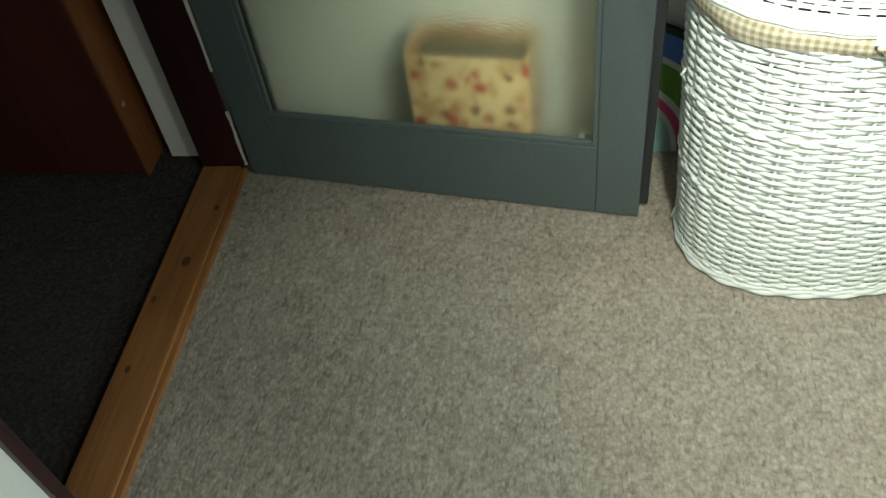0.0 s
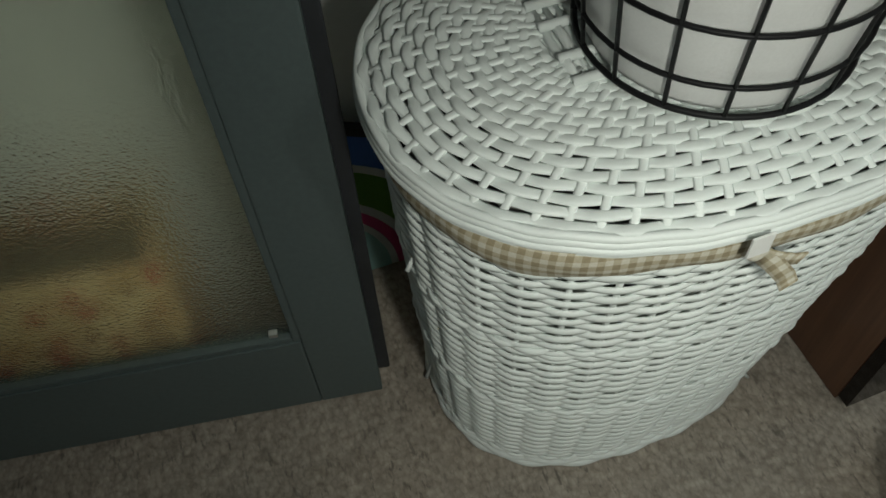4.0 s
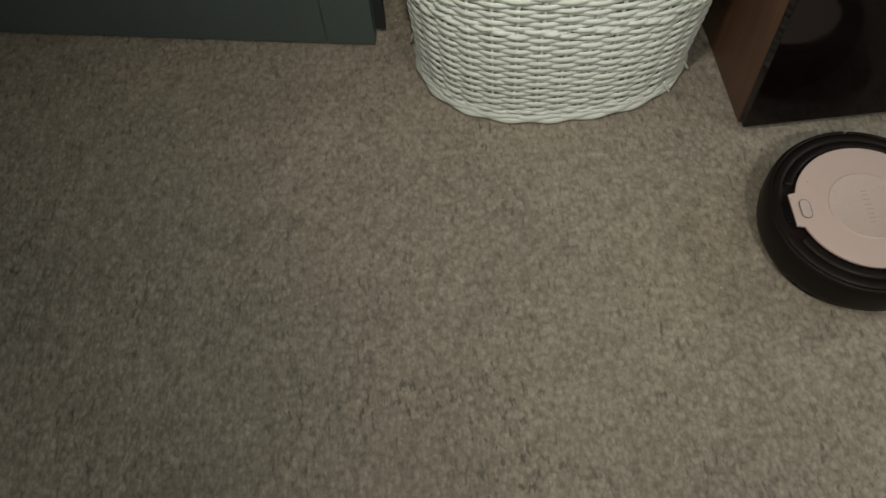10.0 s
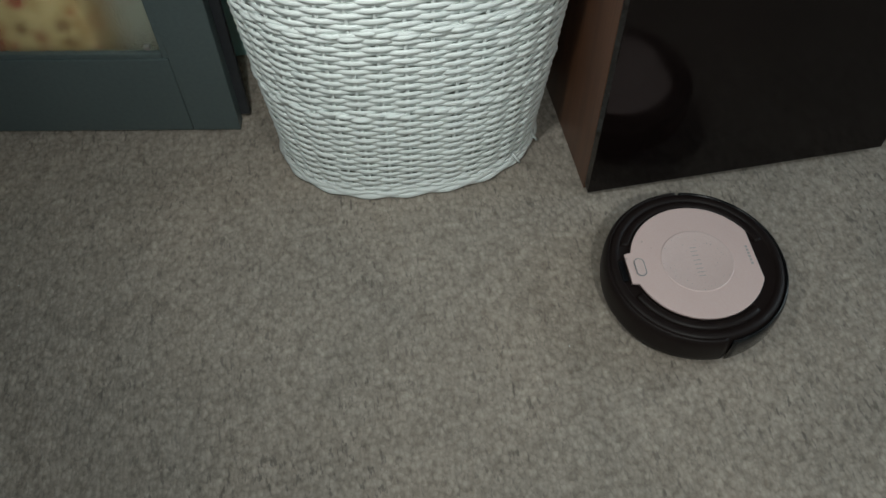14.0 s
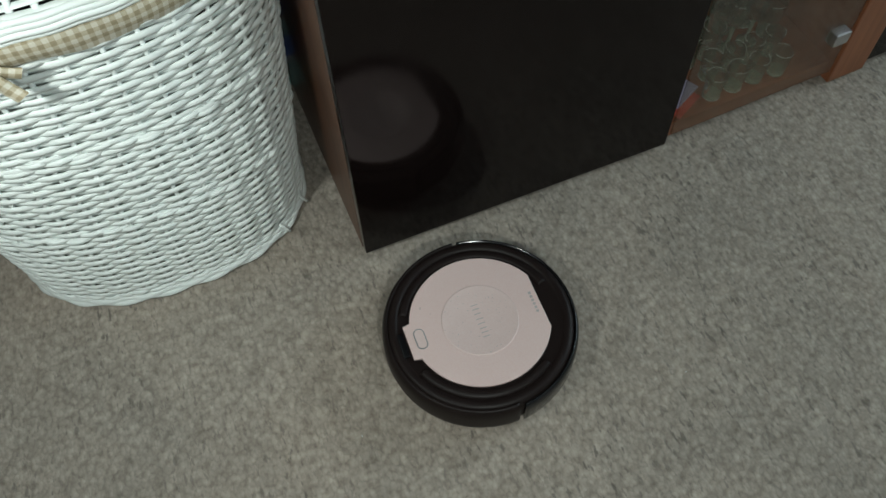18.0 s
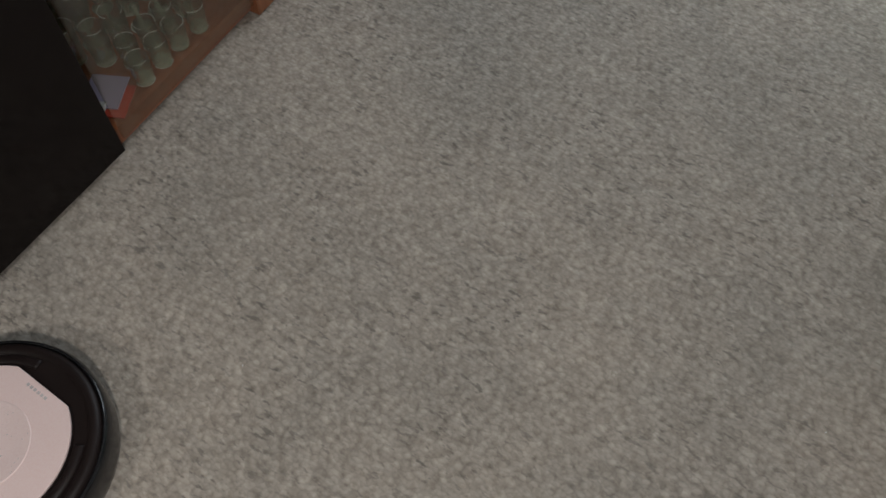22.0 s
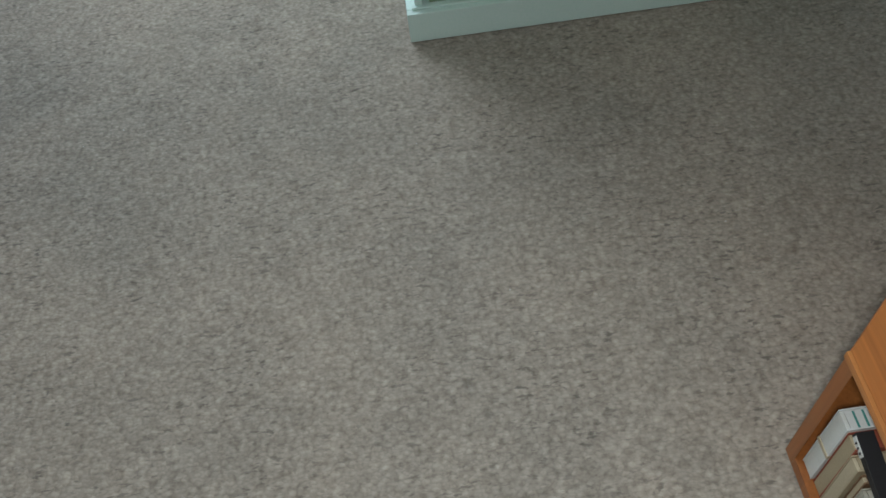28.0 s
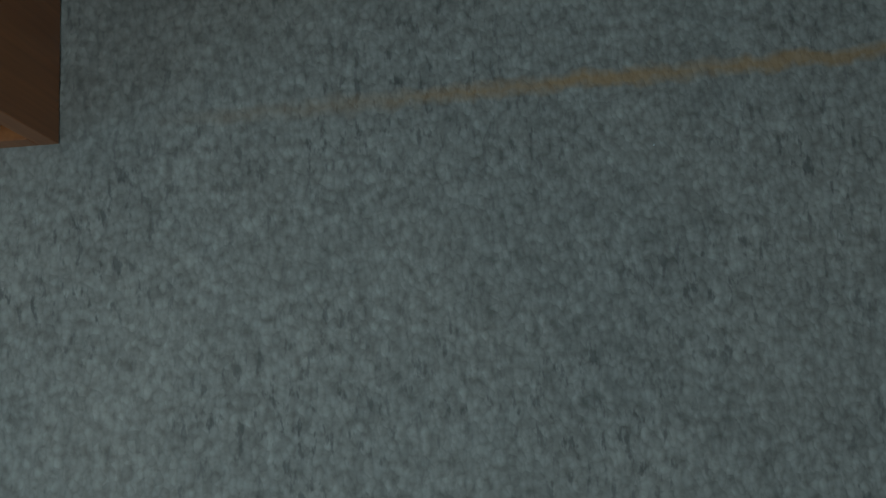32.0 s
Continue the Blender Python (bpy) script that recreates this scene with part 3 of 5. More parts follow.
STILE, RAIL = 0.093, 0.186


def frame_bar(name, x0, x1, z0, z1):
    return part(name, box_bm(x0, x1, 0.0, 0.030, z0, z1, 0.0035), M["door_grey"], door)


frame_bar("stile", 0.0, STILE, 0.0, 2.02)
frame_bar("stile", DOOR_LEN - STILE, DOOR_LEN, 0.0, 2.02)
frame_bar("rail", STILE + 0.0005, DOOR_LEN - STILE - 0.0005, 0.0, RAIL)
frame_bar("rail", STILE + 0.0005, DOOR_LEN - STILE - 0.0005, 1.90, 2.02)
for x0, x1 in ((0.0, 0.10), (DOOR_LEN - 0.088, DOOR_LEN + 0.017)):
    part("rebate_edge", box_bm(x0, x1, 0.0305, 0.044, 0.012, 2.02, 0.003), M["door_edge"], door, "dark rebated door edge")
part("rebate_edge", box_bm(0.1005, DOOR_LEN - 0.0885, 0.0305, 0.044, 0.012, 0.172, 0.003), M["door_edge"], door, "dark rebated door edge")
part("glass_panel", box_bm(STILE - 0.006, DOOR_LEN - STILE + 0.006, 0.014, 0.019, RAIL - 0.006, 1.906), M["rough_glass"], door, "hammered obscure glass").visible_shadow = False
# glazing beads
for x0, x1, z0, z1 in ((STILE, STILE + 0.011, RAIL, 1.90), (DOOR_LEN - STILE - 0.011, DOOR_LEN - STILE, RAIL, 1.90)):
    part("glazing_bead", box_bm(x0, x1, 0.003, 0.0135, z0, z1, 0.003), M["door_grey"], door)
part("glazing_bead", box_bm(STILE + 0.0115, DOOR_LEN - STILE - 0.0115, 0.003, 0.0135, RAIL, RAIL + 0.011, 0.003), M["door_grey"], door)
part("glazing_pin", box_bm(DOOR_LEN - STILE - 0.040, DOOR_LEN - STILE - 0.028, 0.004, 0.0135, RAIL + 0.018, RAIL + 0.026, 0.002), M["chrome"], door, "small bright pin at the glass corner")
hnd = part("handle_plate", box_bm(DOOR_LEN - 0.072, DOOR_LEN - 0.032, -0.004, 0.0, 0.95, 1.17, 0.002), M["chrome"], door)
part("handle", box_bm(DOOR_LEN - 0.17, DOOR_LEN - 0.045, -0.05, -0.032, 1.06, 1.08, 0.007), M["chrome"], hnd)

# floral box behind the glass
fl = thing("floral_basket", pose(-0.985, 0.462, 0, 0, 0, -8), "open cream cloth storage box with red flowers behind the door", "storage box")
for x0, x1, y0, y1, z1 in ((-0.132, 0.132, -0.066, -0.058, 0.346), (-0.132, 0.132, 0.052, 0.060, 0.350), (-0.132, -0.124, -0.0575, 0.0515, 0.350), (0.124, 0.132, -0.0575, 0.0515, 0.352)):
    bm = box_bm(x0, x1, y0, y1, 0.0, z1, 0.003, 2)
    part("cloth_side", bm, M["floral"], fl, "", True)
# added block; its dull brown paints the shade in the open top
part("hollow_fill", box_bm(-0.1235, 0.1235, -0.0575, 0.0515, 0.004, 0.325, 0.01, 2), M["box_shade"], fl, "dull brown block toned as the shaded hollow of the box")

# ---------------------------------------------------------------- laundry hamper
def superellipse(a, b, n, power=2.4):
    """Evenly spaced points round a rounded oval, and their outward normals."""
    s = np.linspace(0, 2 * math.pi, 1441)[:-1]
    x = a * np.sign(np.cos(s)) * np.abs(np.cos(s)) ** (2 / power)
    y = b * np.sign(np.sin(s)) * np.abs(np.sin(s)) ** (2 / power)
    p = np.stack([x, y], 1)
    d = np.r_[0, np.cumsum(np.linalg.norm(np.diff(np.r_[p, p[:1]], axis=0), axis=1))]
    want = np.linspace(0, d[-1], n + 1)[:-1]
    q = np.stack([np.interp(want, d, np.r_[p[:, k], p[:1, k]]) for k in (0, 1)], 1)
    t = np.roll(q, -1, 0) - np.roll(q, 1, 0)
    t /= np.linalg.norm(t, axis=1)[:, None]
    return q, np.stack([t[:, 1], -t[:, 0]], 1), d[-1]


HAMPER = (-0.303, 0.0)
hamper = thing("laundry_hamper", pose(HAMPER[0], HAMPER[1], 0), "white oval wicker hamper with gingham liner and flat woven lid", "laundry basket")
STAKES, SUB = 38, 8
HTOP = 0.612


def hamper_oval(z, grow=0.0, n=STAKES * SUB):
    f = min(1.0, z / 0.66)
    f = f ** 0.85
    a, b, cy = 0.243 + 0.046 * f, 0.184 + 0.020 * f, 0.250 - 0.052 * f
    q, nrm, length = superellipse(a + grow, b + grow, n)
    return q + (0, cy), nrm, length


rows = 62
hrng = np.random.RandomState(7)
WALE = (0.018, 0.238, 0.425, HTOP - 0.008)


def weft(z, phase, radius, flat, swing):
    q, nrm, _ = hamper_oval(z)
    n = len(q)
    u = np.arange(n) / SUB
    side = np.cos(math.pi * (u + phase))
    wave = side * swing
    jit = np.interp(np.arange(n), np.linspace(0, n, 30), hrng.randn(30) * 0.0009)
    jit[-8:] *= np.linspace(1, 0, 8)
    jit[:8] *= np.linspace(0, 1, 8)
    pts = np.c_[q + nrm * wave[:, None], np.full(n, z) + jit + 0.0018 * side]
    strand("wicker_strand", pts, radius * (1 + 0.06 * hrng.randn()) * (1 + 0.08 * side), M["white_wicker"], hamper, 6, True, flat)


for r in range(rows):
    z = 0.026 + (HTOP - 0.026) * r / (rows - 1)
    weft(z, r, 0.0022, 2.24, 0.0036)
for z in WALE:
    for k in range(3):
        weft(z + 0.0062 * k, k * 0.67, 0.0026, 1.7, 0.0056)
for k in range(STAKES):
    line = []
    for z in np.linspace(0.006, HTOP + 0.02, 9):
        q, nrm, _ = hamper_oval(z, n=STAKES)
        line.append((*q[k], z))
    strand("wicker_stake", line, 0.0033, M["white_wicker"], hamper, 6)
# plaited foot
for n_, (z, g) in enumerate(((0.008, 0.006), (0.016, 0.004))):
    q, nrm, _ = hamper_oval(z, g)
    u = np.arange(len(q)) / SUB
    pts = np.c_[q + nrm * (0.002 * np.cos(math.pi * u + n_ * math.pi))[:, None], z + 0.0018 * np.sin(math.pi * u + n_ * math.pi)]
    strand("foot_braid", pts, 0.0062, M["white_wicker"], hamper, 6, True)
# stray ends of cane at the foot and side
for (x, y, z), (dx, dy, dz) in (((-0.249, 0.272, 0.05), (-0.012, -0.004, -0.035)), ((0.180, 0.100, 0.035), (0.014, -0.006, -0.022)),
                                ((0.228, 0.15, 0.03), (0.012, -0.004, -0.02)), ((-0.279, 0.19, 0.46), (-0.010, -0.006, -0.012)), ((-0.170, 0.104, 0.012), (0.03, -0.010, -0.004))):
    strand("cane_end", [(x, y, z), (x + dx * 0.5, y + dy * 0.5, z + dz * 0.5), (x + dx, y + dy, z + dz)], 0.0028, M["white_wicker"], hamper)
# cloth lining inside, the shade of the weave gaps put into its grey
verts, faces, n = [], [], 92
levels = (0.012, 0.2, 0.4, 0.6, 0.655)
for z in levels:
    q, nrm, _ = hamper_oval(z, -0.021, n)
    verts += [(*p, z) for p in q]
for i in range(len(levels) - 1):
    for k in range(n):
        l = (k + 1) % n
        faces.append((i * n + k, i * n + l, (i + 1) * n + l, (i + 1) * n + k))
faces.append(tuple(range(n))[::-1])
data = bpy.data.meshes.new("lining")
data.from_pydata(verts, [], faces)
finish("lining", data, M["lining"], hamper, "cloth lining, greyed for the shade behind the weave", True)
# unseen dark sheet added so that the gaps of the lid look shaded
verts, faces = [], []
q, nrm, _ = hamper_oval(0.6, -0.016, n)
verts = [(*p, 0.56 + 0.02 * noise.noise(Vector((p[0] * 9, p[1] * 9, 1)))) for p in q] + [(0, 0.2, 0.585)]
faces = [(k, (k + 1) % n, n) for k in range(n)]
data = bpy.data.meshes.new("shade_sheet")
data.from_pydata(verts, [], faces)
finish("shade_sheet", data, M["shade_fill"], hamper, "dark sheet added for the shade inside the hamper", True)


# gingham liner turned over the rim
def gingham_band(name, profile, sag=0.0, n=230):
    verts, faces, uv = [], [], []
    run = 0.0
    checks = round(hamper_oval(0.62, 0.01, n)[2] / 0.0125)
    for i, (g, z) in enumerate(profile):
        q, nrm, length = hamper_oval(min(z, 0.655), g, n)
        if i:
            run += math.hypot(g - profile[i - 1][0], z - profile[i - 1][1])
        for k, p in enumerate(q):
            u = k / n
            wob = 0.0018 * math.sin(u * 2 * math.pi * 7) + 0.0010 * math.sin(u * 2 * math.pi * 17 + i)
            drop = sag * (0.5 + 0.5 * math.sin(u * 2 * math.pi * 5 + 1.3)) * (i == 0)
            p2 = p + nrm[k] * wob * (1.0 if i < len(profile) - 1 else 0.3)
            verts.append((*p2, z - drop + 0.0010 * math.sin(u * 2 * math.pi * 11)))
            uv.append((u * checks, run / 0.0125))
    for i in range(len(profile) - 1):
        for k in range(n):
            l = (k + 1) % n
            faces.append((i * n + k, i * n + l, (i + 1) * n + l, (i + 1) * n + k))
    data = bpy.data.meshes.new(name)
    data.from_pydata(verts, [], faces)
    layer = data.uv_layers.new(name="UVMap")
    total = checks
    for poly in data.polygons:
        ks = [data.loops[li].vertex_index for li in poly.loop_indices]
        wrap = any(v % n == 0 for v in ks) and any(v % n == n - 1 for v in ks)
        for li, v in zip(poly.loop_indices, ks):
            uu, vv = uv[v]
            layer.data[li].uv = (total if wrap and v % n == 0 else uu, vv)
    return finish(name, data, M["gingham"], hamper, "beige and cream gingham liner cuff", True)


gingham_band("liner_cuff", [(0.0065, 0.613), (0.0105, 0.618), (0.0125, 0.629), (0.0115, 0.642), (0.006, 0.653), (0.0, 0.656)], 0.006)

# ribbon and tag of the liner
FRONT = Vector((-0.058, -0.022, 0.640))


def ribbon_piece(name, path, width, turn_axis):
    verts, faces, uv = [], [], []
    run = 0.0
    side = Vector(turn_axis).normalized() * width / 2
    for i, p in enumerate(path):
        p = Vector(p)
        if i:
            run += (p - Vector(path[i - 1])).length
        for s, lift in ((-1, 0), (1, 0), (1, 0.0016), (-1, 0.0016)):
            verts.append(p + side * s + Vector((0, -lift, 0)))
            uv.append((s * width / 2 / 0.0125, run / 0.0125))
    for i in range(len(path) - 1):
        for k in range(4):
            l = (k + 1) % 4
            faces.append((i * 4 + k, i * 4 + l, (i + 1) * 4 + l, (i + 1) * 4 + k))
    faces += [(0, 1, 2, 3), tuple(len(verts) - 4 + k for k in (3, 2, 1, 0))]
    data = bpy.data.meshes.new(name)
    data.from_pydata([tuple(v) for v in verts], [], faces)
    layer = data.uv_layers.new(name="UVMap")
    for poly in data.polygons:
        for li in poly.loop_indices:
            layer.data[li].uv = uv[data.loops[li].vertex_index]
    return finish(name, data, M["gingham"], hamper, "gingham ribbon tie", True)


ribbon_piece("ribbon", [FRONT + Vector(v) for v in ((0, -0.002, 0.004), (0.012, -0.010, -0.008), (0.024, -0.016, -0.024), (0.034, -0.016, -0.044))], 0.017, (0.8, 0, 0.5))
ribbon_piece("ribbon", [FRONT + Vector(v) for v in ((0, -0.002, 0.002), (0.014, -0.008, -0.004), (0.030, -0.010, -0.012), (0.044, -0.008, -0.020))], 0.014, (0.4, 0, 0.8))
bm = bmesh.new()
bmesh.ops.create_icosphere(bm, subdivisions=2, radius=0.0075)
for v in bm.verts:
    v.co = FRONT + Vector((v.co.x * 1.2, v.co.y * 0.7 - 0.002, v.co.z))
part("ribbon_knot", bm, M["gingham"], hamper, "tied knot", True)
part("tag", box_bm(-0.072, -0.052, -0.0285, -0.0262, 0.645, 0.670, 0.001), M["tag"], hamper, "small white cloth tag")

# woven lid
lid = new("lid")
lid.parent = hamper
LID_Z, LID_C = 0.664, 0.200
LA, LB = 0.302, 0.216


def lid_oval(d, n):
    q, nrm, length = superellipse(LA - d, LB - d, n, 2.25)
    return q + (0, LID_C), nrm, length


def lid_height(d):
    return LID_Z + 0.026 * min(1.0, d / 0.07) ** 0.6


ds = np.arange(0.008, LB - 0.056, 0.0099)
LSTAKES = 64
for r, d in enumerate(ds):
    q, nrm, _ = lid_oval(d, LSTAKES * 6)
    u = np.arange(len(q)) / 6
    side = np.cos(math.pi * (u + r))
    jit = 0.0018 * side + 0.0009 * np.sin(u * 1.7 + r * 2.1) * np.sin(math.pi * u / LSTAKES)
    pts = np.c_[q + nrm * jit[:, None], lid_height(d) + 0.0014 * side]
    strand("lid_strand", pts, 0.0059 * (1 + 0.03 * side), M["white_wicker"], lid, 6, True, 0.38)
for k in range(LSTAKES):
    line = []
    for d in np.linspace(0.0, LB - 0.058, 7):
        q, nrm, _ = lid_oval(d, LSTAKES)
        line.append((*q[k], lid_height(d) + 0.0012))
    strand("lid_stake", line, 0.0040, M["white_wicker"], lid, 6, False, 0.5)
for g, z in ((0.0, LID_Z - 0.002), (0.001, LID_Z + 0.005), (-0.001, LID_Z - 0.009), (0.002, LID_Z - 0.016)):
    q, nrm, _ = lid_oval(g, 180)
    strand("lid_edge", np.c_[q, np.full(180, z) + 0.0009 * np.sin(np.arange(180) * 0.9)], 0.0044, M["white_wicker"], lid, 6, True)
core_l, core_w = LA - LB + 0.052, 0.05
zc = lid_height(0.2)
part("core_pad", box_bm(-core_l - 0.012, core_l + 0.012, LID_C - core_w - 0.009, LID_C + core_w + 0.009, zc - 0.008, zc - 0.003, 0.002), M["white_wicker"], lid)
for i in range(int(2 * core_l / 0.0105)):
    x = -core_l + 0.006 + i * 0.0105
    strand("core_strip", [(x, LID_C - core_w, zc), (x, LID_C - core_w / 2, zc + 0.003 * (-1) ** i), (x, LID_C, zc - 0.003 * (-1) ** i), (x, LID_C + core_w, zc)], 0.0046, M["white_wicker"], lid, 6)
for y in (-core_w, -core_w / 2.4, core_w / 2.4, core_w):
    strand("core_bar", [(-core_l, LID_C + y, zc + 0.005), (core_l, LID_C + y, zc + 0.005)], 0.0050, M["white_wicker"], lid, 6)

# ---------------------------------------------------------------- wire pail on the lid
pail = thing("wire_basket", pose(-0.300, 0.172, 0.6985), "black wire basket with white cloth lining on the hamper lid", "basket")


def pail_radius(z):
    return 0.119 + 0.10 * z


for z in (0.0, 0.034, 0.088, 0.142, 0.200, 0.255):
    r = pail_radius(z)
    strand("hoop", [(r * math.cos(a), r * math.sin(a), z + 0.003) for a in np.linspace(0, 2 * math.pi, 49)[:-1]], 0.0024 if z else 0.0029, M["black_wire"], pail, 6, True)
for k in range(16):
    a = 2 * math.pi * k / 16 + 0.32
    strand("upright_wire", [(pail_radius(z) * math.cos(a), pail_radius(z) * math.sin(a), z + 0.003) for z in (0.0, 0.12, 0.255)], 0.0020, M["black_wire"], pail, 6)
lathe("cloth_lining", [(0.0, 0.004), (0.111, 0.004), (0.114, 0.010), (pail_radius(0.12) - 0.006, 0.12), (pail_radius(0.25) - 0.006, 0.25), (pail_radius(0.25) - 0.009, 0.25),
                       (pail_radius(0.12) - 0.009, 0.12), (0.110, 0.012), (0.0, 0.008)], M["pail_cloth"], pail, "white cloth lining", 48)

# ---------------------------------------------------------------- rainbow play mat leaning on the wall
mat = thing("play_mat", pose(-0.712, 0.497, 0.0, -4, 0, 0), "rainbow-patterned foam play mat leaning on the wall", "play mat")


def quarter_ring(name, r0, r1, material, thick=0.016):
    n = 24
    bm = bmesh.new()
    outline = [(r1 * math.cos(a), r1 * math.sin(a)) for a in np.linspace(0, radians(84), n)]
    outline += [(r0 * math.cos(a), r0 * math.sin(a)) for a in np.linspace(radians(84), 0, n)]
    front = [bm.verts.new((x, 0.0, z)) for x, z in outline]
    bm.faces.new(front)
    got = bmesh.ops.extrude_face_region(bm, geom=bm.faces[:])
    for v in got["geom"]:
        if isinstance(v, bmesh.types.BMVert):
            v.co.y += thick
    bmesh.ops.recalc_face_normals(bm, faces=bm.faces[:])
    return part(name, bm, material, mat)


for r0, r1, m in ((0.02, 0.166, "mat_teal"), (0.1665, 0.178, "mat_white"), (0.1785, 0.197, "mat_pink"), (0.1975, 0.212, "mat_white"),
                  (0.2125, 0.272, "mat_green"), (0.2725, 0.286, "mat_white"), (0.2865, 0.338, "mat_blue"), (0.3385, 0.352, "print_dark")):
    quarter_ring("foam_band", r0, r1, M[m])

# striped cloth bag in the gap behind the hamper
bag = thing("striped_bag", pose(-0.064, 0.466, 0), "pale cloth bag with blue stripes, standing by the cabinet", "bag")
bm = box_bm(-0.054, 0.054, -0.044, 0.044, 0.0, 0.40, 0.012, 3)
for v in bm.verts:
    v.co.x += 0.004 * math.sin(v.co.z * 14)
part("cloth_body", bm, M["mat_teal"], bag, "", True)
for z0, z1, key in ((0.188, 0.222, "mat_blue"), (0.178, 0.1875, "mat_white"), (0.088, 0.136, "mat_blue"), (0.077, 0.0875, "mat_white"), (0.28, 0.32, "mat_blue")):
    part("stripe", box_bm(-0.0535, 0.0575, -0.0462, -0.0425, z0, z1, 0.001), M[key], bag, "blue stripe" if key == "mat_blue" else "white stripe")

# ---------------------------------------------------------------- cabinet with the gloss black door
cab = thing("black_cabinet", pose(0, 0, 0, 0, 0, 1.2), "tall cabinet with a gloss black door and walnut sides", "cabinet")
part("side_panel", box_bm(0.0, 0.018, 0.0215, 0.53, 0.0, 1.95, 0.0015), M["walnut_side"], cab, "walnut side panel")
part("side_panel", box_bm(0.570, 0.588, 0.0215, 0.53, 0.0, 1.95, 0.0015), M["walnut_side"], cab, "walnut side panel")
part("carcass", box_bm(0.0185, 0.5695, 0.0225, 0.53, 0.01, 1.949), M["walnut_side"], cab)
bd = part("door", box_bm(0.0, 0.588, 0.0, 0.0205, 0.012, 1.95, 0.0018), M["black_gloss"], cab, "mirror-gloss black door")
part("handle", box_bm(0.545, 0.555, -0.026, 0.0, 0.95, 1.12, 0.003), M["chrome"], bd)

# ---------------------------------------------------------------- glass display cabinet
vit = thing("display_cabinet", pose(0.5945, 0.016, 0, 0, 0, 3.2), "cherry wood display cabinet with frameless glass door", "cabinet")
part("bottom_board", box_bm(0.0, 0.364, 0.012, 0.50, 0.010, 0.046, 0.002), M["cherry"], vit)
part("kick_board", box_bm(0.0, 0.364, 0.03, 0.05, 0.0, 0.0098), M["cherry"], vit)
part("back_board", box_bm(0.0, 0.364, 0.4805, 0.50, 0.0465, 1.90), M["walnut_side"], vit)
part("top_board", box_bm(0.0, 0.364, 0.012, 0.50, 1.9005, 1.93, 0.002), M["cherry"], vit)
gd = part("glass_door", box_bm(0.004, 0.360, 0.0, 0.005, 0.030, 1.91), M["smoke_glass"], vit, "tinted frameless glass door")
gd.visible_shadow = False
for z in (0.118, 1.76):
    hg = part("hinge", box_bm(0.318, 0.352, -0.010, 0.012, z, z + 0.028, 0.004), M["chrome"], vit, "square chrome glass clamp")
for z in (0.50, 0.95, 1.4):
    part("glass_shelf", box_bm(0.004, 0.360, 0.03, 0.478, z, z + 0.006), M["clear_glass"], vit).visible_shadow = False
part("upright", box_bm(0.3645, 0.450, -0.004, 0.50, 0.0, 1.95, 0.003), M["cherry_post"], vit, "cherry wood upright")


def at_vit(x, y, z, turn=0):
    return vit.matrix_world @ pose(x, y, z, 0, 0, turn)


def tumbler(r, h, label):
    """A glass with a thick base; its wall is one closed shell."""
    ob = thing("drinking_glass", pose(0, 0, 0), label, "glass", "glasses in the display cabinet")
    lathe("bowl", [(r * 0.86, 0.010), (r, h - 0.001), (r - 0.0008, h), (r - 0.0020, h - 0.001), (r * 0.76, 0.013)], M["drink_glass"], ob, "", 20).visible_shadow = False
    lathe("base", [(0.0, 0.0), (r * 0.76, 0.0), (r * 0.84, 0.003), (r * 0.855, 0.0098), (r * 0.70, 0.0118), (r * 0.4, 0.0104), (0.0, 0.0098)], M["glass_base"], ob, "thick pale green glass base", 20)
    # open pale arcs, painted glints along the lip and the base
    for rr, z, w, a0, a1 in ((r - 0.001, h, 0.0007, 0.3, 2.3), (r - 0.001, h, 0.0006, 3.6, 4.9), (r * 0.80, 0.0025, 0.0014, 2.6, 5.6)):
        strand("rim_gloss", [(rr * math.cos(a), rr * math.sin(a), z) for a in np.linspace(a0, a1, 12)], w, M["glass_glint"], ob, 5, False, 1.0, None, "pale arc painted as a glint on the glass edge")
    return ob


def stemmed(r, h, label):
    ob = thing("wine_glass", pose(0, 0, 0), label, "glass", "glasses in the display cabinet")
    lathe("bowl", [(0.0035, h * 0.45), (r * 0.7, h * 0.55), (r, h * 0.75), (r * 0.9, h), (r * 0.9 - 0.0013, h), (r - 0.0015, h * 0.75), (r * 0.66, h * 0.565), (0.0, h * 0.48)], M["drink_glass"], ob, "", 20).visible_shadow = False
    lathe("stem", [(0.0, 0.0), (r * 0.85, 0.0), (r * 0.86, 0.0025), (0.006, 0.008), (0.0038, h * 0.2), (0.0042, h * 0.445), (0.0, h * 0.446)], M["glass_base"], ob, "pale glass stem and foot", 16)
    # open pale arcs, painted glints along the lip and the foot
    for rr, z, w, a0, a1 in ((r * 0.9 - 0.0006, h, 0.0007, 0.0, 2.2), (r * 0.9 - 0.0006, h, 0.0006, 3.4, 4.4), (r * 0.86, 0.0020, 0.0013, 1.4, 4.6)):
        strand("rim_gloss", [(rr * math.cos(a), rr * math.sin(a), z) for a in np.linspace(a0, a1, 12)], w, M["glass_glint"], ob, 5, False, 1.0, None, "pale arc painted as a glint on the glass edge")
    return ob


t1 = tumbler(0.0195, 0.056, "small clear shot glass on the bottom board")
t2 = stemmed(0.022, 0.118, "clear stemmed glass on the bottom board")
t3 = tumbler(0.0215, 0.080, "clear tumbler on the bottom board")
kinds = (t1, t2, t3)
grng = random.Random(5)
placed = set()
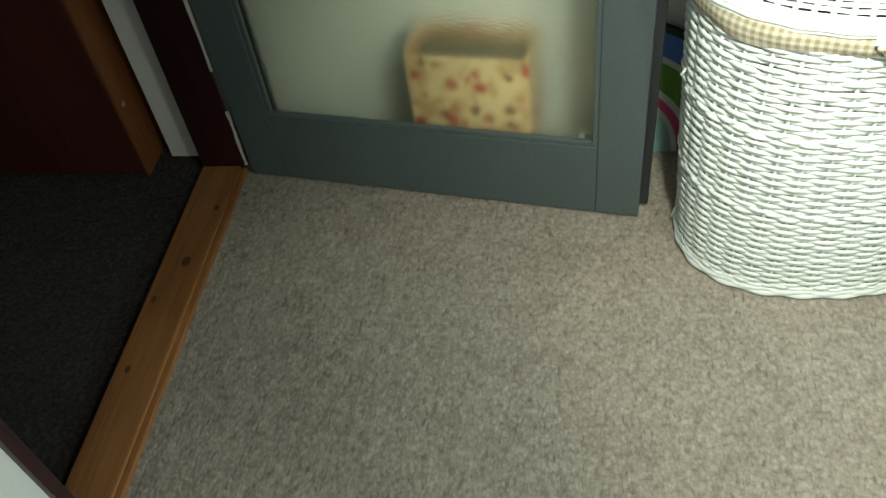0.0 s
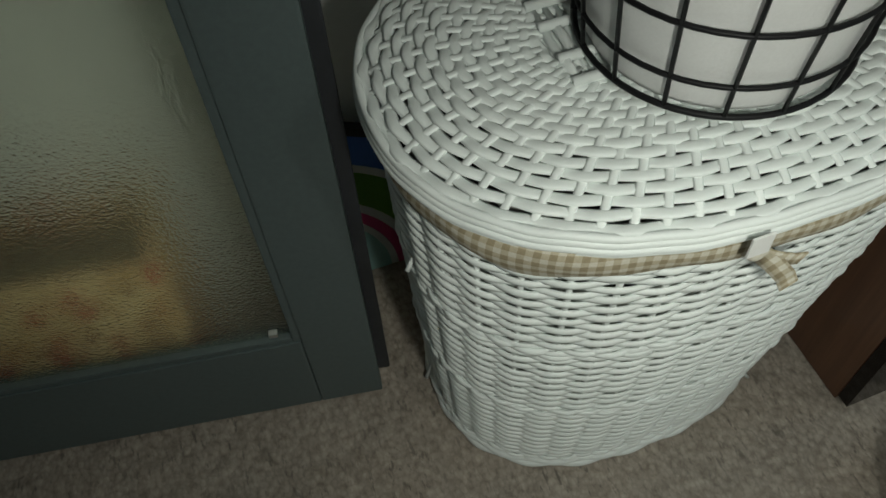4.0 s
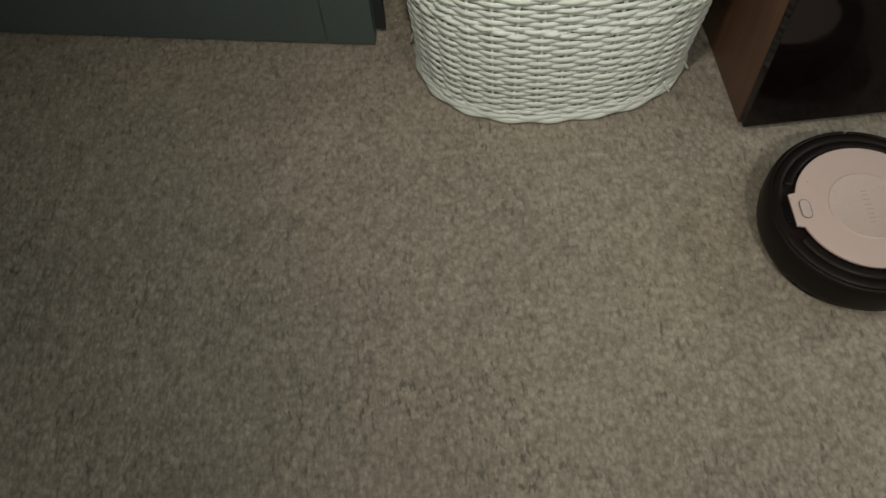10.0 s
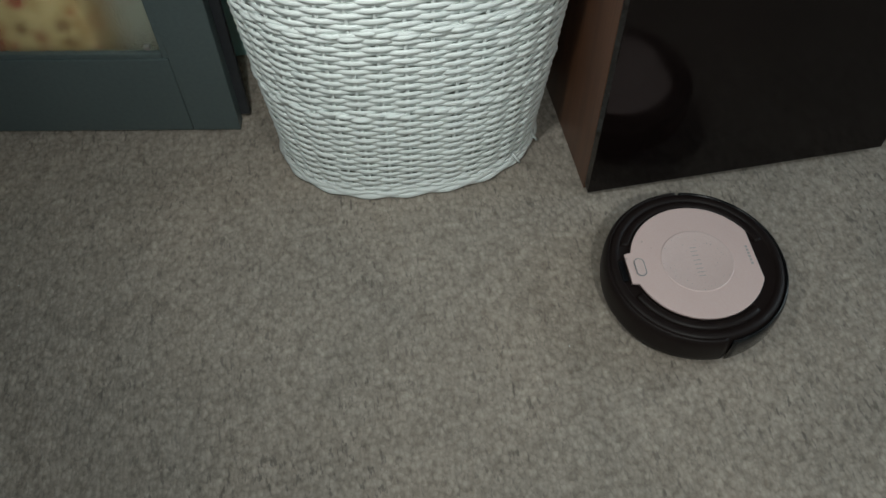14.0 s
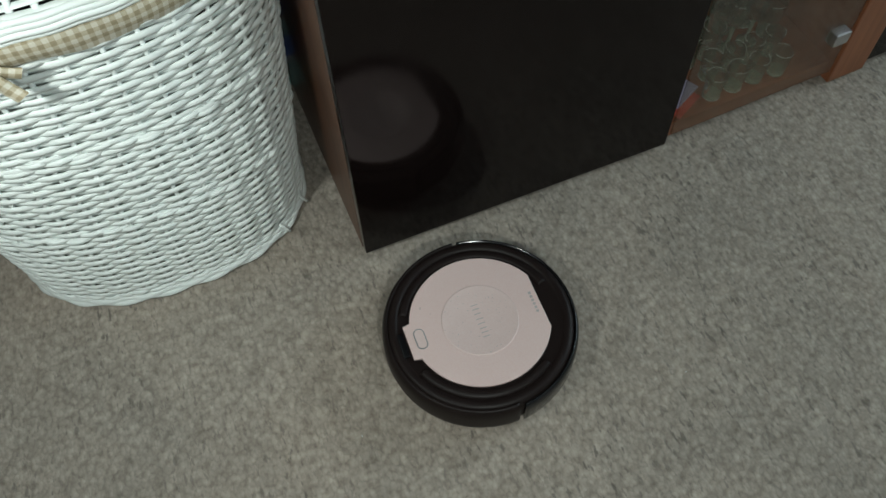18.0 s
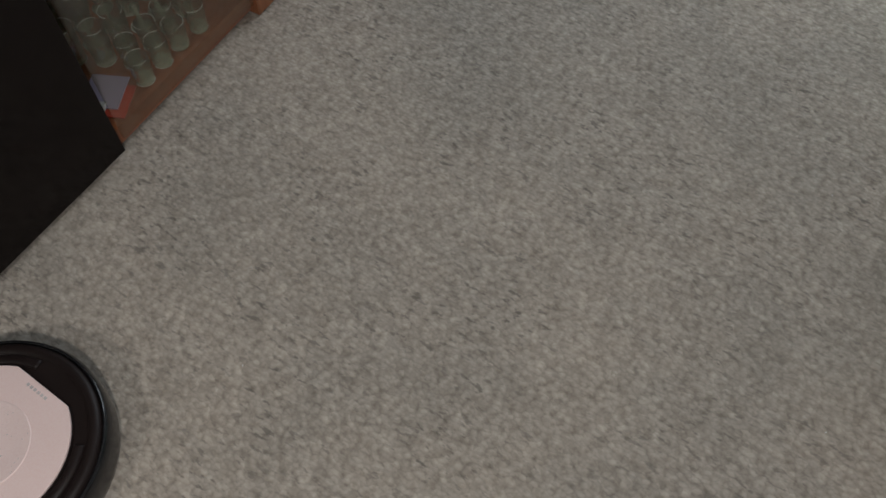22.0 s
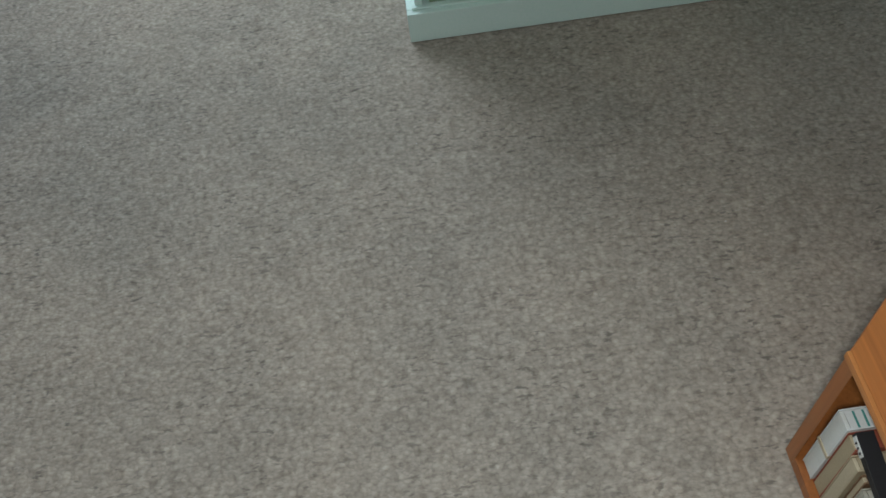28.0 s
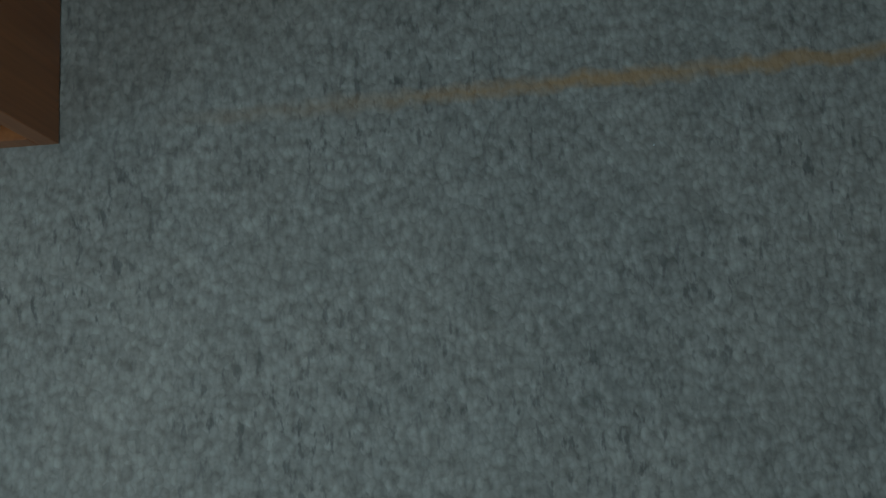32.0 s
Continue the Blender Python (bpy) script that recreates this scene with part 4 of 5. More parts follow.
for row in range(9):
    for col in range(6):
        x, y = 0.062 + 0.047 * col + 0.022 * (row % 2), 0.036 + 0.045 * row
        x, y = x + grng.uniform(-0.002, 0.002), y + grng.uniform(-0.002, 0.002)
        if (x < 0.095 and y < 0.14) or x > 0.315 or (x > 0.255 and y < 0.06):
            continue
        kind = 0 if row < 2 else grng.choice((1, 2, 2) if row < 6 else (1, 1, 2))
        if kind in placed:
            copy_thing(kinds[kind], at_vit(x, y, 0.0465, grng.uniform(0, 360)))
        else:
            kinds[kind].matrix_world = at_vit(x, y, 0.0465)
            placed.add(kind)
cloth = thing("folded_card", at_vit(0.045, 0.060, 0.0465, 24), "folded lilac and red card lying on the bottom board", "card")
part("red_leaf", box_bm(-0.035, 0.035, -0.035, 0.04, 0.0, 0.003, 0.0008), M["print_red"], cloth)
part("lilac_leaf", box_bm(-0.02, 0.05, -0.02, 0.045, 0.0034, 0.006, 0.0008), M["lilac"], cloth, "lilac leaf")
part("white_leaf", box_bm(-0.042, -0.012, 0.0, 0.03, 0.0034, 0.012, 0.0008), M["cover_white"], cloth, "white leaf")

# ---------------------------------------------------------------- low sideboard
low = thing("sideboard", pose(1.0450, 0.043, 0, 0, 0, 3.6), "low cherry wood sideboard with gloss black drawer, open bay", "sideboard")
part("carcass", box_bm(0.004, 0.815, 0.024, 0.45, 0.012, 0.340), M["walnut_side"], low)
dr = part("drawer", box_bm(0.002, 0.822, 0.0, 0.0215, 0.014, 0.342, 0.0018), M["black_gloss"], low, "gloss black drawer front")
hb = part("handle", box_bm(0.300, 0.470, -0.034, -0.022, 0.268, 0.281, 0.002), M["chrome"], dr, "brushed metal bar handle")
for x in (0.302, 0.456):
    part("handle_post", box_bm(x, x + 0.012, -0.0215, 0.0, 0.268, 0.281, 0.001), M["chrome"], hb)
part("top_board", box_bm(-0.001, 1.62, -0.006, 0.45, 0.346, 0.372, 0.003), M["cherry"], low)
part("top_inlay", box_bm(-0.001, 1.62, 0.05, 0.43, 0.3725, 0.380, 0.002), M["cherry"], low)
part("bottom_board", box_bm(0.8225, 1.62, 0.006, 0.45, 0.010, 0.042, 0.003), M["cherry"], low)
part("kick_board", box_bm(0.8225, 1.62, 0.03, 0.05, 0.0, 0.0098), M["cherry"], low)
part("end_panel", box_bm(1.6205, 1.645, -0.004, 0.45, 0.0, 0.372, 0.003), M["cherry_post"], low)
part("back_board", box_bm(0.8225, 1.62, 0.43, 0.45, 0.0425, 0.3455), M["walnut_side"], low)

jar = thing("candle_jar", low.matrix_world @ pose(1.10, 0.085, 0.0422), "smoked glass jar holding a cream candle, on the sideboard", "candle", "candles in the open bay")
lathe("jar", [(0.0, 0.0), (0.046, 0.0), (0.049, 0.004), (0.050, 0.078), (0.047, 0.078), (0.046, 0.006), (0.0, 0.005)], M["smoke_glass"], jar, "smoked glass")
lathe("wax", [(0.0, 0.006), (0.0445, 0.006), (0.0445, 0.058), (0.038, 0.060), (0.0, 0.059)], M["wax"], jar, "cream wax")
strand("wick", [(0, 0, 0.058), (0.001, 0, 0.066), (0.003, 0, 0.070)], 0.001, M["print_dark"], jar, 5)
copy_thing(jar, low.matrix_world @ pose(1.25, 0.15, 0.0422, 0, 0, 50))

# ---------------------------------------------------------------- white shelf with cloth baskets
ws = thing("white_shelf", pose(1.474, -1.026, 0), "pale white cube shelf on a plinth with three cloth baskets", "shelf")
WD = 0.40
part("plinth", box_bm(0.0, 0.018, -1.058, 0.0, 0.0, 0.078, 0.003), M["shelf_white"], ws)
part("plinth", box_bm(0.0185, WD + 0.02, -0.018, 0.0, 0.0, 0.078, 0.003), M["shelf_white"], ws)
part("plinth", box_bm(0.0185, WD + 0.02, -1.058, -1.040, 0.0, 0.078, 0.003), M["shelf_white"], ws)
part("bottom_board", box_bm(0.014, WD + 0.01, -1.046, -0.012, 0.0785, 0.084, 0.001), M["shelf_white"], ws)
for y0, y1 in ((-0.036, -0.020), (-1.038, -1.022)):
    part("side_panel", box_bm(0.022, WD, y0, y1, 0.0845, 0.65, 0.002), M["shelf_white"], ws)
for y0, y1 in ((-0.382, -0.356), (-0.717, -0.691)):
    part("divider", box_bm(0.024, WD, y0, y1, 0.0845, 0.306, 0.002), M["shelf_white"], ws)
part("shelf_board", box_bm(0.022, WD, -1.0215, -0.0365, 0.3065, 0.328, 0.002), M["shelf_white"], ws)
part("divider", box_bm(0.024, WD, -0.552, -0.526, 0.3285, 0.626, 0.002), M["shelf_white"], ws)
part("back_panel", box_bm(WD + 0.0005, WD + 0.009, -1.038, -0.020, 0.0845, 0.65), M["shelf_white"], ws)
part("top_board", box_bm(0.012, WD + 0.01, -1.046, -0.012, 0.6505, 0.674, 0.003), M["shelf_white"], ws)


def cloth_basket(width, bow_x):
    """Built along y, front towards -x, its base at z 0."""
    ob = thing("cloth_basket", pose(0, 0, 0), "pale green cloth basket with cream hem and tied bow", "basket", "baskets in the white shelf")
    h, w2, d = 0.190, width / 2, 0.29
    n = 24
    bm = bmesh.new()

    def ringpts(inset, z, wob):
        out = []
        base = [(0.0 + inset, -w2 + inset), (0.0 + inset, w2 - inset), (d - inset, w2 - inset), (d - inset, -w2 + inset)]
        for i in range(4):
            a, b = base[i], base[(i + 1) % 4]
            for k in range(n // 4 * 2):
                f = k / (n // 4 * 2)
                x, y = a[0] + (b[0] - a[0]) * f, a[1] + (b[1] - a[1]) * f
                x += wob * noise.noise(Vector((x * 20, y * 20, z * 14)))
                out.append(bm.verts.new((x, y, z + wob * 0.8 * noise.noise(Vector((x * 18, y * 18, 3 + z))))))
        return out

    rings = [ringpts(0.012, 0.0, 0), ringpts(0.008, 0.02, 0.003), ringpts(0.003, h * 0.5, 0.006), ringpts(0.0, h, 0.006), ringpts(0.006, h + 0.001, 0.006), ringpts(0.012, h * 0.6, 0.004), ringpts(0.016, 0.012, 0)]
    for a, b in zip(rings, rings[1:]):
        for k in range(len(a)):
            l = (k + 1) % len(a)
            bm.faces.new((a[k], a[l], b[l], b[k]))
    bm.faces.new(rings[0][::-1])
    bm.faces.new(rings[-1])
    bmesh.ops.recalc_face_normals(bm, faces=bm.faces[:])
    part("cloth_body", bm, M["basket_cloth"], ob, "", True)
    # turned-over hem, front and sides
    bm = bmesh.new()
    cols = []
    path = [(0.20, -w2 - 0.0035)] + [(-0.0035, -w2 - 0.0035 + (2 * w2 + 0.007) * k / 22) for k in range(23)] + [(0.20, w2 + 0.0035)]
    for k, (x, y) in enumerate(path):
        low_z = h - 0.022 + 0.0008 * math.sin(k * 1.9) - 0.0012 * math.sin(k * 0.7)
        out = 0.0022 * math.sin(k * 1.3)
        cols.append([bm.verts.new((x - out, y, low_z)), bm.verts.new((x - 0.002, y, h - 0.012)), bm.verts.new((x, y, h + 0.003 + 0.0018 * math.sin(k * 0.9))),
                     bm.verts.new((x + 0.007, y * 0.985, h + 0.003 + 0.0018 * math.sin(k * 0.9))), bm.verts.new((x + 0.007, y * 0.985, h - 0.02))])
    for a, b in zip(cols, cols[1:]):
        for k in range(4):
            bm.faces.new((a[k], a[k + 1], b[k + 1], b[k]))
    bmesh.ops.recalc_face_normals(bm, faces=bm.faces[:])
    part("hem", bm, M["basket_trim"], ob, "cream hem", True)
    bow = strand("bow", [(-0.010, bow_x + 0.05, h - 0.020), (-0.016, bow_x + 0.022, h - 0.003), (-0.012, bow_x, h - 0.012), (-0.016, bow_x - 0.030, h - 0.002), (-0.014, bow_x - 0.048, h - 0.010), (-0.012, bow_x - 0.02, h - 0.018), (-0.012, bow_x, h - 0.013)], 0.0048, M["tag"], ob, 6, False, 0.6, (0, 0, 1), "tied cream bow")
    strand("bow_tail", [(-0.010, bow_x, h - 0.014), (-0.012, bow_x + 0.02, h - 0.032), (-0.009, bow_x + 0.042, h - 0.048)], 0.0052, M["tag"], ob, 6, False, 0.5)
    strand("bow_tail", [(-0.010, bow_x, h - 0.014), (-0.012, bow_x - 0.02, h - 0.026), (-0.009, bow_x - 0.046, h - 0.036)], 0.0052, M["tag"], ob, 6, False, 0.5)
    # dark filling, the basket's inner shade put into its colour
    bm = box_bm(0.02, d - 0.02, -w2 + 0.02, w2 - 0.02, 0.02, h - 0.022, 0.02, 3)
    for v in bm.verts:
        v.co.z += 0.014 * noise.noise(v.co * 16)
    part("inner_shade", bm, M["shade_fill"], ob, "dark fill for the shade inside the basket", True)
    return ob


def at_ws(x, y, z):
    return ws.matrix_world @ pose(x, y, z)


b1 = cloth_basket(0.308, 0.0)
b1.matrix_world = at_ws(0.016, -0.196, 0.0848)
b2 = cloth_basket(0.300, 0.0)
b2.matrix_world = at_ws(0.018, -0.538, 0.0848) @ pose(0, 0, 0, 0, 0, 1.0)
b3 = cloth_basket(0.286, 0.01)
b3.matrix_world = at_ws(0.018, -0.870, 0.0848) @ pose(0, 0, 0, 0, 0, -0.8)
blue = thing("folded_cloth", at_ws(0.075, -0.16, 0.246), "folded blue and white cloth lying in a basket", "cloth")
part("fold", box_bm(0.0, 0.10, -0.05, 0.05, 0.0, 0.014, 0.006, 2), M["cover_blue"], blue, "", True)
part("fold", box_bm(0.0, 0.08, -0.11, -0.045, 0.0, 0.018, 0.006, 2), M["mat_teal"], blue, "pale teal fold", True)

# magazines on the shelf board
for i, (dx, dy, dz, turn, key) in enumerate(((0.05, -0.150, 0.3288, 8, "print_dark"), (0.035, -0.145, 0.3330, 4, "paper_print"))):
    mg = thing("magazine", at_ws(dx, dy, dz) @ pose(0, 0, 0, 0, 0, turn), ("black-covered magazine lying under another" if i == 0 else "grey magazine with a red picture, lying on the shelf"), "magazine", "magazines on the shelf")
    bm = bmesh.new()
    nx, ny = 8, 8
    grid = [[bm.verts.new((0.26 * a / nx, -0.10 + 0.20 * b / ny, 0.003 + (0.016 * (1 - a / nx) ** 3 * abs(b / ny - 0.35) if i else 0.0))) for b in range(ny + 1)] for a in range(nx + 1)]
    for a in range(nx):
        for b in range(ny):
            bm.faces.new((grid[a][b], grid[a + 1][b], grid[a + 1][b + 1], grid[a][b + 1]))
    got = bmesh.ops.extrude_face_region(bm, geom=bm.faces[:])
    for v in got["geom"]:
        if isinstance(v, bmesh.types.BMVert):
            v.co.z -= 0.003
    bmesh.ops.recalc_face_normals(bm, faces=bm.faces[:])
    part("cover", bm, M[key], mg, "", True)
    if i:
        bm = bmesh.new()
        bmesh.ops.create_circle(bm, cap_ends=True, segments=20, radius=0.022)
        for v in bm.verts:
            v.co = Vector((0.055 + v.co.x * 1.3, 0.055 + v.co.y, 0.0105))
        part("picture", bm, M["print_red"], mg, "red printed picture")
        for k in range(3):
            part("print_bar", box_bm(0.030 + k * 0.016, 0.040 + k * 0.016, -0.03, 0.0, 0.0100, 0.0106), M["print_dark"], mg, "dark printed bar")

# ---------------------------------------------------------------- low bookcase with a slanted side
bc = thing("bookcase", pose(0, 0, 0), "low orange-brown beech bookcase with slanted side, full of books", "bookcase")
BX0, BX1, BY, BH = 0.190, 0.404, -1.514, 0.316
SL = 0.62


def slant(y):
    return BX1 + (BY - y) * 0.90


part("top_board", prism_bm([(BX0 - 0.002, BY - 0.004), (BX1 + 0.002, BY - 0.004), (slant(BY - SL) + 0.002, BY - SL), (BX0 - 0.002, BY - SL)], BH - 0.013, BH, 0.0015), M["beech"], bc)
part("edge_band", box_bm(BX0 - 0.002, BX1 + 0.002, BY - 0.0038, BY + 0.002, BH - 0.013, BH + 0.0004, 0.0012), M["beech_highlight"], bc, "edge band, lightened as a painted highlight")
part("bottom_board", prism_bm([(BX0 + 0.0225, BY), (BX1 - 0.0245, BY), (slant(BY - 0.30) - 0.03, BY - 0.30), (BX0 + 0.0225, BY - 0.30)], 0.0, 0.024, 0.0015), M["beech_shaded"], bc)
part("side_panel", box_bm(BX0, BX0 + 0.022, BY - SL, BY, 0.0, BH - 0.0135, 0.0015), M["beech_shaded"], bc)
part("side_panel", prism_bm([(BX1 - 0.024, BY), (BX1, BY), (slant(BY - SL), BY - SL), (slant(BY - SL) - 0.030, BY - SL)], 0.0, BH - 0.0135, 0.0015), M["beech_shaded"], bc)
part("back_panel", box_bm(BX0 + 0.0225, slant(BY - 0.30) - 0.034, BY - 0.312, BY - 0.301, 0.0, BH - 0.0135), M["beech"], bc)


def book(x, y_front, thick, tall, deep, lean, key, top_key, label, lines=0, tie=False):
    """A book that stands in the bay; lean in degrees about the front axis."""
    ob = thing("book", Matrix.Translation((x, y_front, 0.0245)) @ pose(0, 0, 0, 0, lean, 0), label, "book", "books in the bookcase")
    t = 0.0022
    part("cover", box_bm(-thick / 2, -thick / 2 + t, -deep, 0, 0, tall, 0.0006), M[top_key], ob)
    part("cover", box_bm(thick / 2 - t, thick / 2, -deep, 0, 0, tall, 0.0006), M[top_key], ob)
    bm = box_bm(-thick / 2 + t + 0.0002, thick / 2 - t - 0.0002, -0.006, -0.0004, 0.001, tall - 0.002, 0.0012)
    part("spine", bm, M[key], ob)
    part("page_block", box_bm(-thick / 2 + t + 0.0004, thick / 2 - t - 0.0004, -deep + 0.004, -0.0064, 0.003, tall - 0.002), M[top_key], ob, "top edge of the book")
    for k in range(lines):
        y = -0.018 - 0.013 * k
        part("print_line", box_bm(-thick * 0.42, thick * 0.36, y - 0.0015, y + 0.0015, tall - 0.0018, tall - 0.0012), M["cover_teal"], ob, "teal printed line")
    if tie:
        part("ribbon", box_bm(-thick / 2 - 0.001, thick / 2 + 0.001, -deep * 0.5, 0.0014, tall * 0.46, tall * 0.50, 0.0006), M["cover_cream"], ob, "cream ribbon tied round the book")
    return ob


book(0.3600, -1.524, 0.031, 0.180, 0.150, 0, "cover_white", "mat_white", "white book with teal lines, tied with a ribbon", 2, True)
book(0.3285, -1.527, 0.026, 0.172, 0.150, 1, "cover_beige", "cover_red", "beige-edged book in red-brown covers, standing upright")
book(0.3000, -1.523, 0.023, 0.162, 0.140, 2, "cover_cream", "cover_beige", "cream hardback standing in the bookcase")
book(0.2805, -1.529, 0.012, 0.154, 0.140, 2, "cover_cream", "cover_brown", "thin cream booklet in brown covers, standing upright")
book(0.2560, -1.524, 0.029, 0.150, 0.140, 2, "cover_grey", "cover_grey", "thick grey-beige book standing in the bookcase")
book(0.2325, -1.530, 0.010, 0.132, 0.140, 3, "cover_beige", "cover_red", "thin worn red booklet standing in the bookcase")
book(0.2205, -1.527, 0.009, 0.108, 0.140, 3, "cover_olive", "cover_olive", "thin olive booklet standing in the bookcase")
flatbook = thing("book", pose(0.258, -1.531, 0.1825, 0, -9, 0), "black book lying on the tops of the others", "book", "books in the bookcase")
part("cover", box_bm(-0.042, 0.084, -0.024, 0.0, 0.0, 0.003, 0.0008), M["cover_black"], flatbook)
part("cover", box_bm(-0.042, 0.084, -0.024, 0.0, 0.0115, 0.014, 0.0008), M["cover_black"], flatbook)
part("spine", box_bm(-0.042, 0.084, -0.003, 0.0, 0.0032, 0.0113, 0.0008), M["cover_black"], flatbook)
part("page_block", box_bm(-0.039, 0.081, -0.021, -0.0034, 0.0034, 0.0111), M["page"], flatbook, "page block")
part("end_stripe", box_bm(-0.0435, -0.0422, -0.021, -0.002, 0.002, 0.012), M["cover_white"], flatbook, "white stripe")
part("label", box_bm(0.052, 0.080, 0.0003, 0.0010, 0.001, 0.013), M["cover_white"], flatbook, "white sticker with dark marks")
for k in range(3):
    part("print_bar", box_bm(0.056 + k * 0.007, 0.059 + k * 0.007, 0.0012, 0.0016, 0.004, 0.010), M["print_dark"], flatbook, "dark mark")

# ---------------------------------------------------------------- robot vacuum
robot = thing("robot_vacuum", pose(0.117, -0.222, 0.0, 0, 0, -2), "round black robot vacuum with silver lid on the beige carpet", "robot vacuum")
robot.scale = (1.03, 1.03, 1.0)
lathe("base", [(0.0, 0.010), (0.124, 0.010), (0.136, 0.014), (0.1420, 0.024), (0.1430, 0.036), (0.1428, 0.060), (0.1420, 0.0700), (0.1395, 0.0760), (0.1350, 0.0785),
               (0.1275, 0.0790), (0.1262, 0.0775), (0.1245, 0.0765), (0.106, 0.0765), (0.0, 0.0765)], M["robot_black"], robot, "", 96)


def arc_ring(name, profile, a0, a1, material, label, n=72):
    verts, faces = [], []
    for i in range(n + 1):
        a = radians(a0 + (a1 - a0) * i / n)
        for r, z in profile:
            verts.append((r * math.cos(a), r * math.sin(a), z))
    k = len(profile)
    for i in range(n):
        for j in range(k):
            l = (j + 1) % k
            faces.append((i * k + j, i * k + l, (i + 1) * k + l, (i + 1) * k + j))
    faces += [tuple(range(k))[::-1], tuple(n * k + j for j in range(k))]
    data = bpy.data.meshes.new(name)
    data.from_pydata(verts, [], faces)
    return finish(name, data, material, robot, label, True)


arc_ring("bumper", [(0.1442, 0.012), (0.1475, 0.018), (0.1496, 0.030), (0.1498, 0.056), (0.1490, 0.0665), (0.1460, 0.0735), (0.1432, 0.0745), (0.1432, 0.030)], -84, 84, M["robot_gloss"], "glossy front bumper")
arc_ring("rear_shell", [(0.1432, 0.014), (0.1465, 0.020), (0.1485, 0.032), (0.1487, 0.056), (0.1478, 0.0675), (0.1446, 0.0758), (0.1400, 0.0790), (0.1432, 0.030)], 87.5, 272.5, M["robot_black"], "rear shell")
# two raised arcs of the deck round the lid
for a0, a1 in ((14, 156), (204, 306)):
    arc_ring("deck_arc", [(0.1095, 0.0740), (0.1100, 0.0785), (0.1125, 0.0806), (0.1175, 0.0808), (0.1225, 0.0790), (0.1240, 0.0765), (0.1240, 0.0740)], a0, a1, M["robot_black"], "raised arc of the deck round the lid")


def plate_outline(grow):
    pts = []
    rr = 0.1065 + grow
    cut, tab_x, tab_w = 0.0960 + grow, 0.1135 + grow, 0.0300 + grow
    a_cut = math.acos(cut / rr)
    a_tab = math.pi - math.asin(tab_w / rr)
    for a in np.linspace(a_cut, a_tab, 40):
        pts.append((rr * math.cos(a), rr * math.sin(a)))
    pts += [(-tab_x, tab_w * 0.93), (-tab_x, -tab_w * 0.93)]
    for a in np.linspace(-a_tab, -a_cut, 40):
        pts.append((rr * math.cos(a), rr * math.sin(a)))
    return pts


bm = prism_bm(plate_outline(0.0), 0.0795, 0.0830)
topface = [f for f in bm.faces if f.normal.z > 0.9 and len(f.verts) > 10]
edges = [e for f in topface for e in f.edges]
bmesh.ops.bevel(bm, geom=edges, offset=0.0010, segments=2, profile=0.6, affect="EDGES")
part("lid", bm, M["robot_silver"], robot, "brushed silver lid")
bm = prism_bm(plate_outline(0.0016), 0.0740, 0.0794)
part("lid_seam", bm, M["robot_black"], robot, "dark seam round the lid")
# embossed disc in the lid
lathe("embossed_disc", [(0.0, 0.08345), (0.056, 0.08345), (0.0572, 0.0838), (0.0584, 0.08345), (0.0584, 0.0831)], M["robot_ring"], robot, "embossed round disc", 64)
# button with its frame
bm = prism_bm([(-0.094 + 0.0085 * math.cos(a), (0.0085 if math.sin(a) >= 0 else -0.0085) + 0.0085 * math.sin(a)) for a in np.linspace(0, 2 * math.pi, 33)[:-1]], 0.0831, 0.0840)
part("button", bm, M["robot_grey"], robot, "grey frame of the power button")
bm = prism_bm([(-0.094 + 0.0068 * math.cos(a), (0.0085 if math.sin(a) >= 0 else -0.0085) + 0.0068 * math.sin(a)) for a in np.linspace(0, 2 * math.pi, 33)[:-1]], 0.0842, 0.0848)
part("button", bm, M["robot_ring"], robot, "silver power button")
# dark block added in place of the shaded recess by the tab
part("finger_slot_shade", box_bm(-0.126, -0.1165, -0.020, 0.020, 0.0722, 0.0795, 0.002), M["robot_gloss"], robot, "dark block standing for the shaded finger slot")
for y in (-0.029, -0.022, -0.015, -0.007, 0.001, 0.010, 0.018, 0.025):
    part("emblem_bar", box_bm(-0.006, 0.005, y - 0.0006, y + 0.0006, 0.0838, 0.0840), M["robot_print"], robot, "thin grey printed stroke")
srng = random.Random(21)
bm = bmesh.new()
